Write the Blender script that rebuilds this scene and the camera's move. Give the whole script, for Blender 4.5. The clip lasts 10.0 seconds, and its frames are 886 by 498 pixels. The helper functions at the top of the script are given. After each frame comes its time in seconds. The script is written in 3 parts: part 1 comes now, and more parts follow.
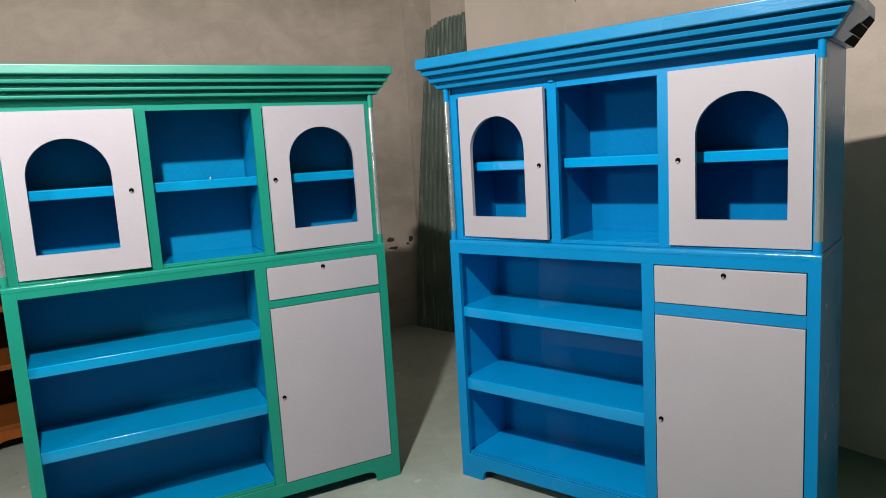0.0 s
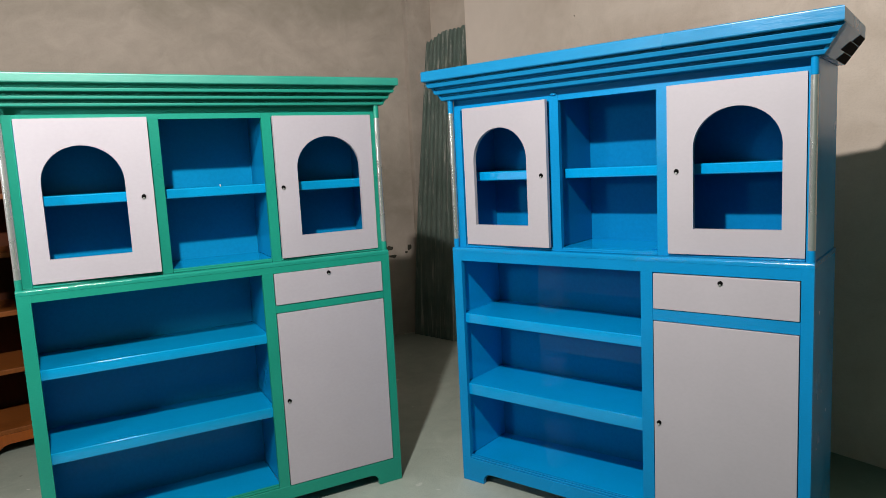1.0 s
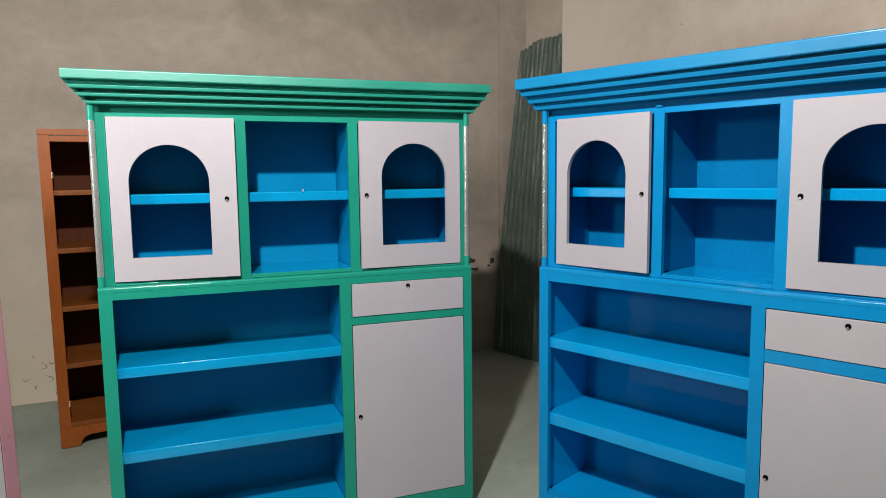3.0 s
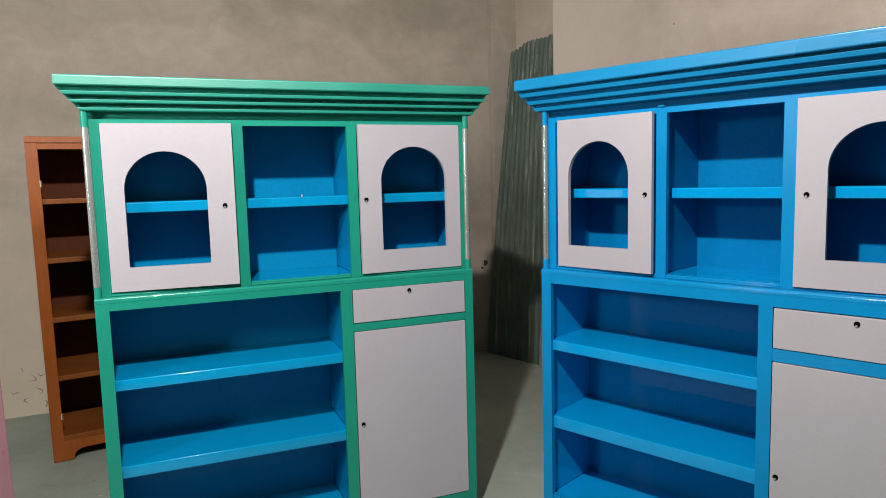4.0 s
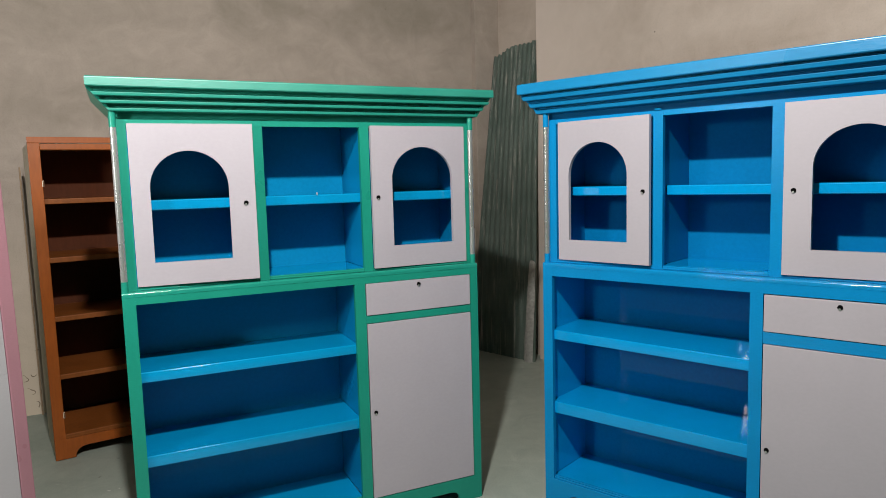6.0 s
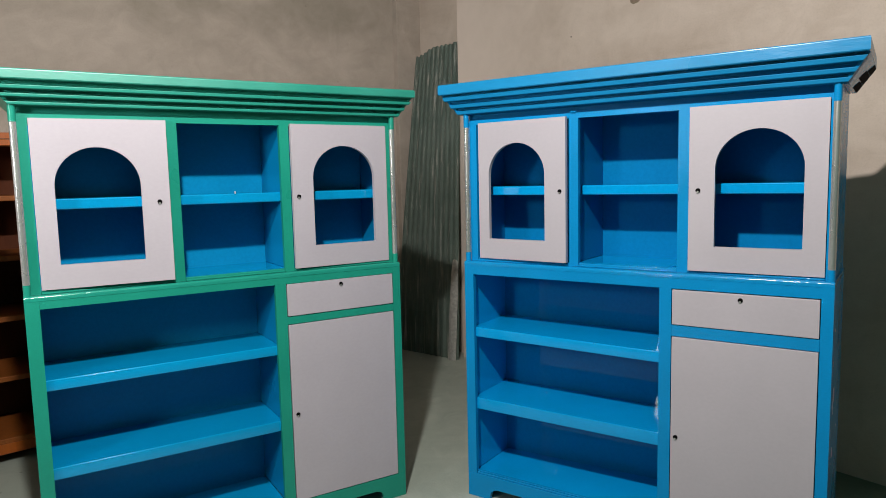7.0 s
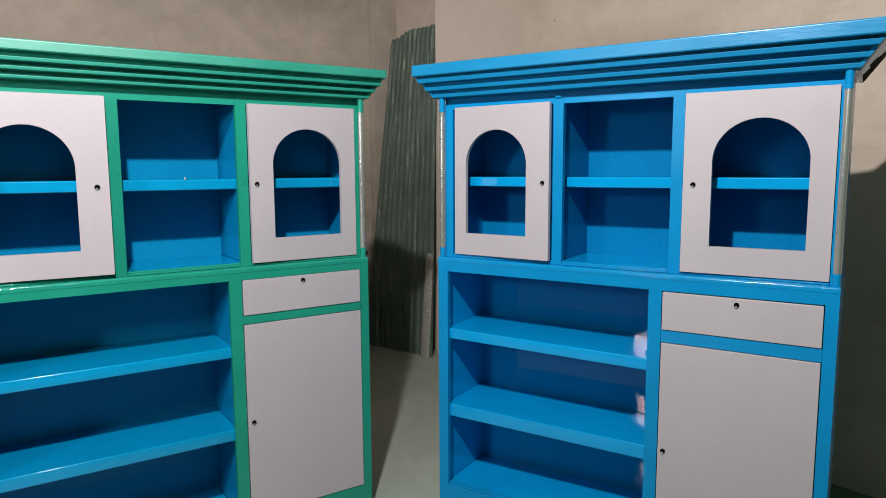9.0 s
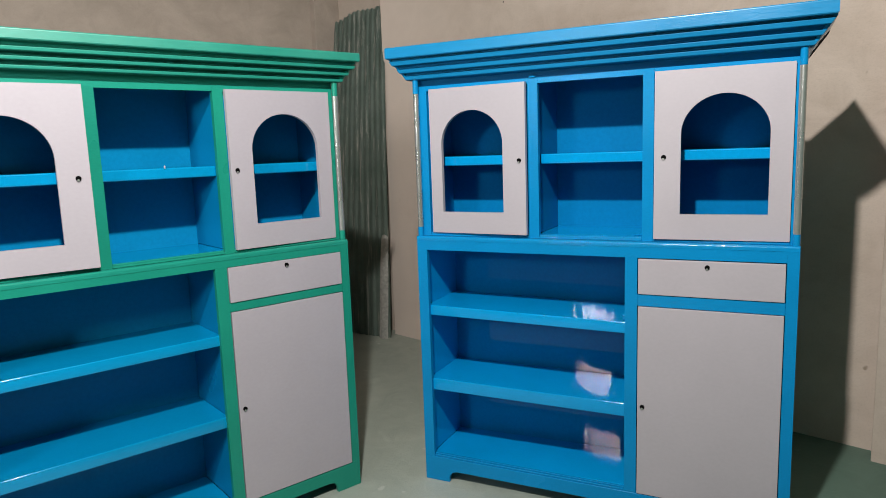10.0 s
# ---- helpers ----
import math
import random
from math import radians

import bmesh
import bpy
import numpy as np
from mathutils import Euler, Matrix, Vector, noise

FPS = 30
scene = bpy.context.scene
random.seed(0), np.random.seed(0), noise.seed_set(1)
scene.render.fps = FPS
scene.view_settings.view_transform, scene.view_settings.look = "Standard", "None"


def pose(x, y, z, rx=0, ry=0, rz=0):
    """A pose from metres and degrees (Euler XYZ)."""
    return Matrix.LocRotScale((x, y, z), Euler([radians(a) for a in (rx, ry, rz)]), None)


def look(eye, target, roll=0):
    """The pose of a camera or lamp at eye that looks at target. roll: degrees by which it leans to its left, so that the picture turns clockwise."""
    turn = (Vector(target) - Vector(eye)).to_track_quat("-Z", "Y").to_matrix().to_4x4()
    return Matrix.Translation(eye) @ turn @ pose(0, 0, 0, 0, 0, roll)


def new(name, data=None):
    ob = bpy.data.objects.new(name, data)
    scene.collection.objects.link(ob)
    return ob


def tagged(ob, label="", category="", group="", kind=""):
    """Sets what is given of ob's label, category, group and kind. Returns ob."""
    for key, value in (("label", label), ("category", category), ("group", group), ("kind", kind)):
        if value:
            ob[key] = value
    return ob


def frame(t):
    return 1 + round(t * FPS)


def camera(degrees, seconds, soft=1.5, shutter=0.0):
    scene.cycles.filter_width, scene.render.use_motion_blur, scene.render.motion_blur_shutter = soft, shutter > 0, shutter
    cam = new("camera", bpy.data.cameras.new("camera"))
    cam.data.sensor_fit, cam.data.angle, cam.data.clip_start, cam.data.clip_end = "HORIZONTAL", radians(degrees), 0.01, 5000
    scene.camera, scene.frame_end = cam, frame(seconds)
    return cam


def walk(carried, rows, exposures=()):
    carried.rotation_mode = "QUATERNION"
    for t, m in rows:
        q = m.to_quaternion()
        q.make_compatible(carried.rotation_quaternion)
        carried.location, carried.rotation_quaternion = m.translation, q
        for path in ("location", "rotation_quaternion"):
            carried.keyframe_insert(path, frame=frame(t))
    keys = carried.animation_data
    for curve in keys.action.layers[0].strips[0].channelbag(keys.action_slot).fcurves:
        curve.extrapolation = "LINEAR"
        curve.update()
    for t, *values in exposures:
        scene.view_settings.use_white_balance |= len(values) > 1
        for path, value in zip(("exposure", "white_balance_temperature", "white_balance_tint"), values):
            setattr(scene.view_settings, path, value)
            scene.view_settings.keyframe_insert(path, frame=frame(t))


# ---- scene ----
cam = camera(66.6, 10.0, soft=0.9)
PATH = [
    (0, (0.44, 0.488, 1.572), (-0.802, 2.03, 1.292), -3.4),
    (0.1, (0.4421, 0.4773, 1.573), (-0.7966, 2.0224, 1.2931), -3.31),
    (0.2, (0.4431, 0.4647, 1.5733), (-0.7886, 2.0168, 1.3015), -3.21),
    (0.3, (0.4436, 0.455, 1.5739), (-0.7851, 2.0101, 1.3054), -3.15),
    (0.4, (0.4455, 0.4425, 1.5759), (-0.7805, 2.0, 1.309), -3.23),
    (0.5, (0.451, 0.433, 1.574), (-0.777, 1.99, 1.314), -3.2),
    (0.6, (0.4471, 0.4243, 1.5742), (-0.7769, 1.9848, 1.3157), -3.17),
    (0.7, (0.4481, 0.4169, 1.5742), (-0.7742, 1.9784, 1.3137), -3.15),
    (0.8, (0.4484, 0.4128, 1.5782), (-0.773, 1.9743, 1.3135), -3.08),
    (0.9, (0.4494, 0.406, 1.5728), (-0.7744, 1.967, 1.3169), -3.01),
    (1, (0.449, 0.401, 1.571), (-0.779, 1.96, 1.32), -2.9),
    (1.1, (0.4421, 0.3913, 1.5754), (-0.7915, 1.9456, 1.3255), -2.91),
    (1.2, (0.4446, 0.3834, 1.5739), (-0.8009, 1.9287, 1.3277), -2.84),
    (1.3, (0.4342, 0.3795, 1.5781), (-0.8192, 1.9181, 1.3298), -2.77),
    (1.4, (0.4307, 0.3695, 1.5768), (-0.8332, 1.8995, 1.3284), -2.61),
    (1.5, (0.426, 0.363, 1.571), (-0.846, 1.887, 1.327), -2.5),
    (1.6, (0.4241, 0.3615, 1.5758), (-0.8547, 1.8792, 1.3286), -2.38),
    (1.7, (0.4202, 0.3594, 1.5755), (-0.8609, 1.8744, 1.3239), -2.2),
    (1.8, (0.4243, 0.3605, 1.579), (-0.8544, 1.8772, 1.3251), -2.18),
    (1.9, (0.4144, 0.3629, 1.577), (-0.858, 1.8852, 1.325), -1.9),
    (2, (0.41, 0.365, 1.573), (-0.857, 1.892, 1.32), -1.7),
    (2.1, (0.3986, 0.3757, 1.5728), (-0.8603, 1.9068, 1.3071), -1.62),
    (2.2, (0.3943, 0.3888, 1.5723), (-0.8723, 1.912, 1.297), -1.51),
    (2.3, (0.3885, 0.4048, 1.5757), (-0.889, 1.9191, 1.3018), -1.32),
    (2.4, (0.3756, 0.4183, 1.5723), (-0.9123, 1.9241, 1.3008), -1.17),
    (2.5, (0.366, 0.438, 1.571), (-0.93, 1.937, 1.299), -1.0),
    (2.6, (0.3538, 0.4548, 1.5714), (-0.9603, 1.9386, 1.3042), -0.59),
    (2.7, (0.3476, 0.4743, 1.5802), (-0.9907, 1.9386, 1.3256), -0.7),
    (2.8, (0.3408, 0.4908, 1.584), (-1.0293, 1.9275, 1.3416), -0.66),
    (2.9, (0.329, 0.5093, 1.5776), (-1.0625, 1.9275, 1.3487), -0.59),
    (3, (0.325, 0.523, 1.578), (-1.084, 1.925, 1.364), -0.7),
    (3.1, (0.3213, 0.5262, 1.5826), (-1.0886, 1.9286, 1.3696), -0.86),
    (3.2, (0.316, 0.532, 1.577), (-1.087, 1.942, 1.367), -1.0),
    (4.3, (0.235, 0.442, 1.585), (-1.139, 1.88, 1.378), -1.7),
    (4.4, (0.2287, 0.4037, 1.5777), (-1.1544, 1.8343, 1.3761), -2.16),
    (4.5, (0.217, 0.37, 1.575), (-1.168, 1.797, 1.362), -2.0),
    (4.6, (0.2139, 0.3495, 1.5759), (-1.1779, 1.7699, 1.3634), -1.78),
    (4.7, (0.2102, 0.3291, 1.5717), (-1.1932, 1.7385, 1.3609), -1.45),
    (4.8, (0.2038, 0.3125, 1.5733), (-1.1991, 1.7218, 1.3599), -1.44),
    (4.9, (0.197, 0.2966, 1.5742), (-1.2045, 1.7066, 1.3555), -1.48),
    (5, (0.192, 0.279, 1.573), (-1.206, 1.692, 1.348), -1.4),
    (5.1, (0.1876, 0.2761, 1.5745), (-1.2069, 1.6913, 1.3451), -1.37),
    (5.2, (0.185, 0.271, 1.576), (-1.208, 1.688, 1.348), -1.5),
    (6.3, (0.2167, 0.2511, 1.5668), (-1.0234, 1.8064, 1.359), -1.63),
    (6.4, (0.2155, 0.2545, 1.5708), (-1.0028, 1.8265, 1.3596), -1.67),
    (6.5, (0.223, 0.247, 1.571), (-0.975, 1.835, 1.364), -1.6),
    (6.6, (0.2241, 0.2454, 1.5718), (-0.954, 1.8481, 1.3639), -1.51),
    (6.7, (0.2219, 0.249, 1.5677), (-0.9412, 1.8626, 1.3591), -1.42),
    (6.8, (0.2267, 0.245, 1.5683), (-0.9244, 1.8673, 1.36), -1.31),
    (6.9, (0.2247, 0.2463, 1.5641), (-0.9139, 1.878, 1.3611), -1.3),
    (7, (0.228, 0.244, 1.566), (-0.895, 1.885, 1.358), -1.3),
    (7.1, (0.2262, 0.246, 1.5627), (-0.8733, 1.9034, 1.3525), -1.29),
    (7.2, (0.2268, 0.2477, 1.5662), (-0.8603, 1.9124, 1.3495), -1.16),
    (7.3, (0.2255, 0.2526, 1.5673), (-0.8449, 1.9267, 1.3405), -1.21),
    (7.4, (0.2212, 0.2553, 1.5632), (-0.8322, 1.9386, 1.3243), -1.23),
    (7.5, (0.22, 0.262, 1.564), (-0.825, 1.948, 1.309), -1.1),
    (7.6, (0.2145, 0.2683, 1.5624), (-0.8262, 1.9555, 1.2974), -1.09),
    (7.8, (0.2048, 0.2918, 1.5604), (-0.839, 1.9733, 1.2726), -1.06),
    (8, (0.186, 0.328, 1.562), (-0.868, 2.001, 1.26), -0.9),
    (8.1, (0.177, 0.3479, 1.5636), (-0.8873, 2.0157, 1.2709), -1.01),
    (8.2, (0.1641, 0.3714, 1.5669), (-0.901, 2.0399, 1.2813), -1.11),
    (8.4, (0.1464, 0.4117, 1.5603), (-0.9197, 2.0846, 1.3053), -0.51),
    (8.5, (0.141, 0.433, 1.564), (-0.955, 2.09, 1.334), -0.2),
    (8.6, (0.1337, 0.439, 1.5608), (-0.9668, 2.0921, 1.3242), -0.32),
    (8.7, (0.1193, 0.4454, 1.5641), (-0.9783, 2.0967, 1.3031), -0.13),
    (8.8, (0.1172, 0.4493, 1.561), (-0.9839, 2.1009, 1.3164), -0.14),
    (8.9, (0.111, 0.455, 1.5673), (-0.9799, 2.1128, 1.3194), -0.13),
    (9, (0.106, 0.457, 1.559), (-0.958, 2.134, 1.322), -0.3),
    (9.1, (0.0834, 0.4364, 1.5617), (-0.9559, 2.1294, 1.3303), -1.07),
    (9.2, (0.0577, 0.4124, 1.5595), (-0.9376, 2.1304, 1.3191), -1.33),
    (9.3, (0.0348, 0.3945, 1.5555), (-0.9474, 2.1204, 1.3174), -1.29),
    (9.4, (0.0141, 0.3768, 1.5596), (-0.9651, 2.1034, 1.3145), -2.29),
    (9.5, (-0.007, 0.354, 1.557), (-0.994, 2.074, 1.302), -2.4),
    (9.6, (-0.0256, 0.3434, 1.5603), (-1.0092, 2.0624, 1.2821), -2.27),
    (9.7, (-0.0317, 0.3213, 1.5615), (-0.9993, 2.0477, 1.2725), -2.15),
    (9.8, (-0.0472, 0.3056, 1.5537), (-0.9844, 2.048, 1.2608), -2.33),
    (9.9, (-0.0531, 0.2913, 1.5639), (-0.9484, 2.053, 1.2555), -2.24),
    (10, (-0.061, 0.273, 1.557), (-0.931, 2.05, 1.264), -2.0),
]
walk(cam, [(t, look(eye, target, roll)) for t, eye, target, roll in PATH],
     [(0, 0.12), (2, 0.12), (3, 0.10), (4.5, 0.07), (5, 0.02), (6.5, 0.0), (7, 0.0), (8, 0.08), (8.6, 0.05), (9.3, 0.07), (10, 0.08)])

# ---- light and exposure ----
world = bpy.data.worlds.new("world")
world.use_nodes = True
world.node_tree.nodes["Background"].inputs[0].default_value = (0.02, 0.022, 0.026, 1)
world.node_tree.nodes["Background"].inputs[1].default_value = 0.3
scene.world = world
KEY = (-0.55, 0.69, 3.11)
SIDE = (-1.83, -1.20, 2.17)


def point_lamp(name, place, watts, radius, colour):
    data = bpy.data.lights.new(name, "POINT")
    data.energy, data.shadow_soft_size, data.color = watts, radius, colour
    ob = new(name, data)
    ob.location = place
    return ob


point_lamp("bulb_light", KEY, 426.0, 0.045, (1.0, 0.96, 0.92))
panel = bpy.data.lights.new("panel_light", "AREA")
panel.shape, panel.size, panel.size_y = "RECTANGLE", 0.43, 0.31
panel.energy, panel.color = 18.0, (1.0, 1.0, 1.0)
panel.spread = radians(98)
AIM = (-3.75, 3.4, 1.8)
panel_ob = new("panel_light", panel)
panel_ob.matrix_basis = look(SIDE, AIM)


# ---- materials ----
def nodes_of(name):
    m = bpy.data.materials.new(name)
    m.use_nodes = True
    nt = m.node_tree
    return m, nt, nt.nodes["Principled BSDF"]


def noise_node(nt, scale, detail=4.0, rough=0.55, stretch=(1, 1, 1), dist=0.0):
    co = nt.nodes.new("ShaderNodeTexCoord")
    mp = nt.nodes.new("ShaderNodeMapping")
    mp.inputs["Scale"].default_value = stretch
    n = nt.nodes.new("ShaderNodeTexNoise")
    n.inputs["Scale"].default_value = scale
    n.inputs["Detail"].default_value = detail
    n.inputs["Roughness"].default_value = rough
    n.inputs["Distortion"].default_value = dist
    nt.links.new(co.outputs["Object"], mp.inputs["Vector"])
    nt.links.new(mp.outputs["Vector"], n.inputs["Vector"])
    return n


def ramp(nt, fac, stops):
    r = nt.nodes.new("ShaderNodeValToRGB")
    els = r.color_ramp.elements
    while len(els) < len(stops):
        els.new(0.5)
    for e, (p, c) in zip(els, stops):
        e.position, e.color = p, (*c, 1)
    nt.links.new(fac, r.inputs["Fac"])
    return r


def bump(nt, bsdf, height, strength, distance):
    b = nt.nodes.new("ShaderNodeBump")
    b.inputs["Strength"].default_value = strength
    b.inputs["Distance"].default_value = distance
    nt.links.new(height, b.inputs["Height"])
    nt.links.new(b.outputs["Normal"], bsdf.inputs["Normal"])
    return b


def mix_colour(nt, fac, a, b, mode="MIX"):
    m = nt.nodes.new("ShaderNodeMix")
    m.data_type, m.blend_type = "RGBA", mode
    if isinstance(fac, float):
        m.inputs["Factor"].default_value = fac
    else:
        nt.links.new(fac, m.inputs["Factor"])
    for sock, v in ((m.inputs[6], a), (m.inputs[7], b)):
        if isinstance(v, tuple):
            sock.default_value = (*v, 1)
        else:
            nt.links.new(v, sock)
    return m.outputs[2]


def paint(name, colour, rough=0.3, vary=0.12, stretch=(1, 1, 6), relief=0.12, coat=0.0, spec=0.4, ripple=0.0):
    """Brushed-on gloss paint: streaks, slow patches, a fine uneven skin and slack ripples where it ran."""
    m, nt, b = nodes_of(name)
    dark = tuple(c * (1 - vary) for c in colour)
    light = tuple(min(1, c * (1 + vary)) for c in colour)
    big = noise_node(nt, 3.0, 3.0)
    fine = noise_node(nt, 60.0, 3.0, 0.6, stretch)
    c1 = ramp(nt, big.outputs["Fac"], [(0.3, dark), (0.7, light)])
    c2 = ramp(nt, fine.outputs["Fac"], [(0.35, dark), (0.65, light)])
    nt.links.new(mix_colour(nt, 0.4, c1.outputs["Color"], c2.outputs["Color"]), b.inputs["Base Color"])
    r = ramp(nt, big.outputs["Fac"], [(0.3, (rough * 0.85,) * 3), (0.7, (min(1, rough * 1.25),) * 3)])
    nt.links.new(r.outputs["Color"], b.inputs["Roughness"])
    b.inputs["Coat Weight"].default_value = coat
    b.inputs["Specular IOR Level"].default_value = spec
    b.inputs["Coat Roughness"].default_value = 0.08
    skin = bump(nt, b, fine.outputs["Fac"], relief, 0.002)
    if ripple:
        slack = noise_node(nt, 17.0, 0.0, 0.45, (1.8, 0.35, 0.8), 0.0)
        run = nt.nodes.new("ShaderNodeBump")
        run.inputs["Strength"].default_value, run.inputs["Distance"].default_value = 1.0, ripple
        nt.links.new(slack.outputs["Fac"], run.inputs["Height"])
        nt.links.new(run.outputs["Normal"], skin.inputs["Normal"])
    return m


BLUE = paint("blue_gloss_paint", (0.003, 0.217, 0.492), 0.22, 0.12, relief=0.16, spec=0.18)
BLUE_LEDGE = paint("thick_blue_paint", (0.003, 0.222, 0.50), 0.13, 0.10, (0.30, 1.6, 1.6), 1.0, 0.0, 0.5)
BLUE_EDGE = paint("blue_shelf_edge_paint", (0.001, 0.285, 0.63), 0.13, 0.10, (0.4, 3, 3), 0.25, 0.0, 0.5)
# One inside blue in two tones: shelves brightened as lit, back darkened as shaded.
BLUE_BACK = paint("shaded_blue_back", (0.001, 0.178, 0.414), 0.032, 0.12, (1, 6, 1), 0.004, 0.0, 0.25, 0.0003)
BLUE_IN = paint("lit_blue_inside", (0.001, 0.295, 0.65), 0.015, 0.10, (1, 6, 1), 0.002, 0.0, 1.0, 0.0002)
# Frieze and lower mouldings: the frame's blue, dulled and darkened as shade.
BLUE_DULL = paint("shaded_dull_blue", (0.004, 0.165, 0.355), 0.42, 0.12, relief=0.2, spec=0.10)
BLUE_TOP = paint("blue_cornice_paint", (0.008, 0.205, 0.43), 0.28, 0.10, (0.4, 1.6, 1.6), 0.25, 0.0, 0.40)
GREEN = paint("green_gloss_paint", (0.010, 0.230, 0.160), 0.30, 0.12, relief=0.16, spec=0.32)
# The shaded back blue again, matt so the upper back mirrors no lamp.
BLUE_BACK_UPPER = paint("shaded_matt_blue_back", (0.001, 0.170, 0.395), 0.5, 0.12, (1, 6, 1), 0.03, 0.0, 0.03)
# Green cabinet's back: its inside blue, darkened to hold shade.
GREEN_BACK = paint("shaded_teal_back", (0.003, 0.210, 0.425), 0.16, 0.12, (1, 6, 1), 0.02, 0.0, 0.12)
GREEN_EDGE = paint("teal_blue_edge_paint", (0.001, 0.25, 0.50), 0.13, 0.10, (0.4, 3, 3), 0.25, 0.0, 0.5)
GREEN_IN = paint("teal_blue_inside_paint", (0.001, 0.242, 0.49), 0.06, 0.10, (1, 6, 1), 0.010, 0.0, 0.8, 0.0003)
# Frieze and lower mouldings: the frame's green, a little rougher.
GREEN_DULL = paint("dull_green_paint", (0.013, 0.220, 0.160), 0.42, 0.12, relief=0.2, spec=0.45)
GREEN_TOP = paint("green_cornice_paint", (0.013, 0.230, 0.167), 0.42, 0.12, (0.4, 1.6, 1.6), 0.20, 0.0, 0.95)
GREEN_LEDGE = paint("thick_green_paint", (0.013, 0.230, 0.167), 0.13, 0.12, (0.30, 1.6, 1.6), 1.0, 0.0, 0.5)
WHITE = paint("white_door_paint", (0.412, 0.376, 0.408), 0.40, 0.04, (1, 1, 1.6), 0.02)
# Same white, darkened because the lamps over-light the green cabinet's doors.
DIM_WHITE = paint("dim_white_door_paint", (0.384, 0.348, 0.380), 0.40, 0.04, (1, 1, 1.6), 0.02)
# Bookcase back: its orange darkened to hold the shade inside.
ORANGE_BACK = paint("shaded_orange_back", (0.085, 0.024, 0.009), 0.6, 0.2, (1, 1, 0.2), spec=0.15)
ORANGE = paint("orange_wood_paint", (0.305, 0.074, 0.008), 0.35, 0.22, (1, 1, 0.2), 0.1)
# Partition copies of the inside blues, darkened because these faces lie in shade.
BLUE_SIDE = paint("shaded_blue_partition", (0.001, 0.155, 0.355), 0.35, 0.12, (1, 6, 1), 0.03, 0.0, 0.15)
GREEN_SIDE = paint("shaded_teal_partition", (0.001, 0.190, 0.400), 0.30, 0.12, (1, 6, 1), 0.03, 0.0, 0.25)
# Shelves are browner and darker than the bookcase's front.
ORANGE_SHELF = paint("brown_shelf", (0.215, 0.064, 0.013), 0.45, 0.22, (1, 1, 0.2), 0.1, spec=0.25)
PINK = paint("pink_paint", (0.36, 0.17, 0.205), 0.30, 0.08)
LAMINATE = paint("pale_laminate", (0.405, 0.375, 0.395), 0.22, 0.05)
SILVER = paint("silver_paint", (0.50, 0.50, 0.48), 0.26, 0.08)
SILVER.node_tree.nodes["Principled BSDF"].inputs["Metallic"].default_value = 0.75


def plain(name, colour, rough=0.6, metal=0.0):
    m, nt, b = nodes_of(name)
    n = noise_node(nt, 40.0, 3.0)
    c = ramp(nt, n.outputs["Fac"], [(0.3, tuple(x * 0.8 for x in colour)), (0.7, tuple(min(1, x * 1.15) for x in colour))])
    nt.links.new(c.outputs["Color"], b.inputs["Base Color"])
    b.inputs["Roughness"].default_value, b.inputs["Metallic"].default_value = rough, metal
    return m


BLACK = plain("dark_hole", (0.003, 0.003, 0.003), 0.9)
BLACK.node_tree.nodes["Principled BSDF"].inputs["Specular IOR Level"].default_value = 0.05
STEEL = plain("lock_steel", (0.60, 0.59, 0.56), 0.3, 0.8)
PLY = plain("raw_plywood", (0.64, 0.54, 0.41), 0.7)
PLY_EDGE = plain("plywood_edge", (0.16, 0.085, 0.045), 0.8)
BATTEN = plain("brown_batten_wood", (0.36, 0.25, 0.155), 0.8)
TIN_PALE = plain("pale_tin", (0.66, 0.65, 0.61), 0.5, 0.1)
CORD = plain("black_cord", (0.02, 0.02, 0.02), 0.5)
BULB_WHITE = plain("bulb_plastic", (0.8, 0.8, 0.8), 0.4)


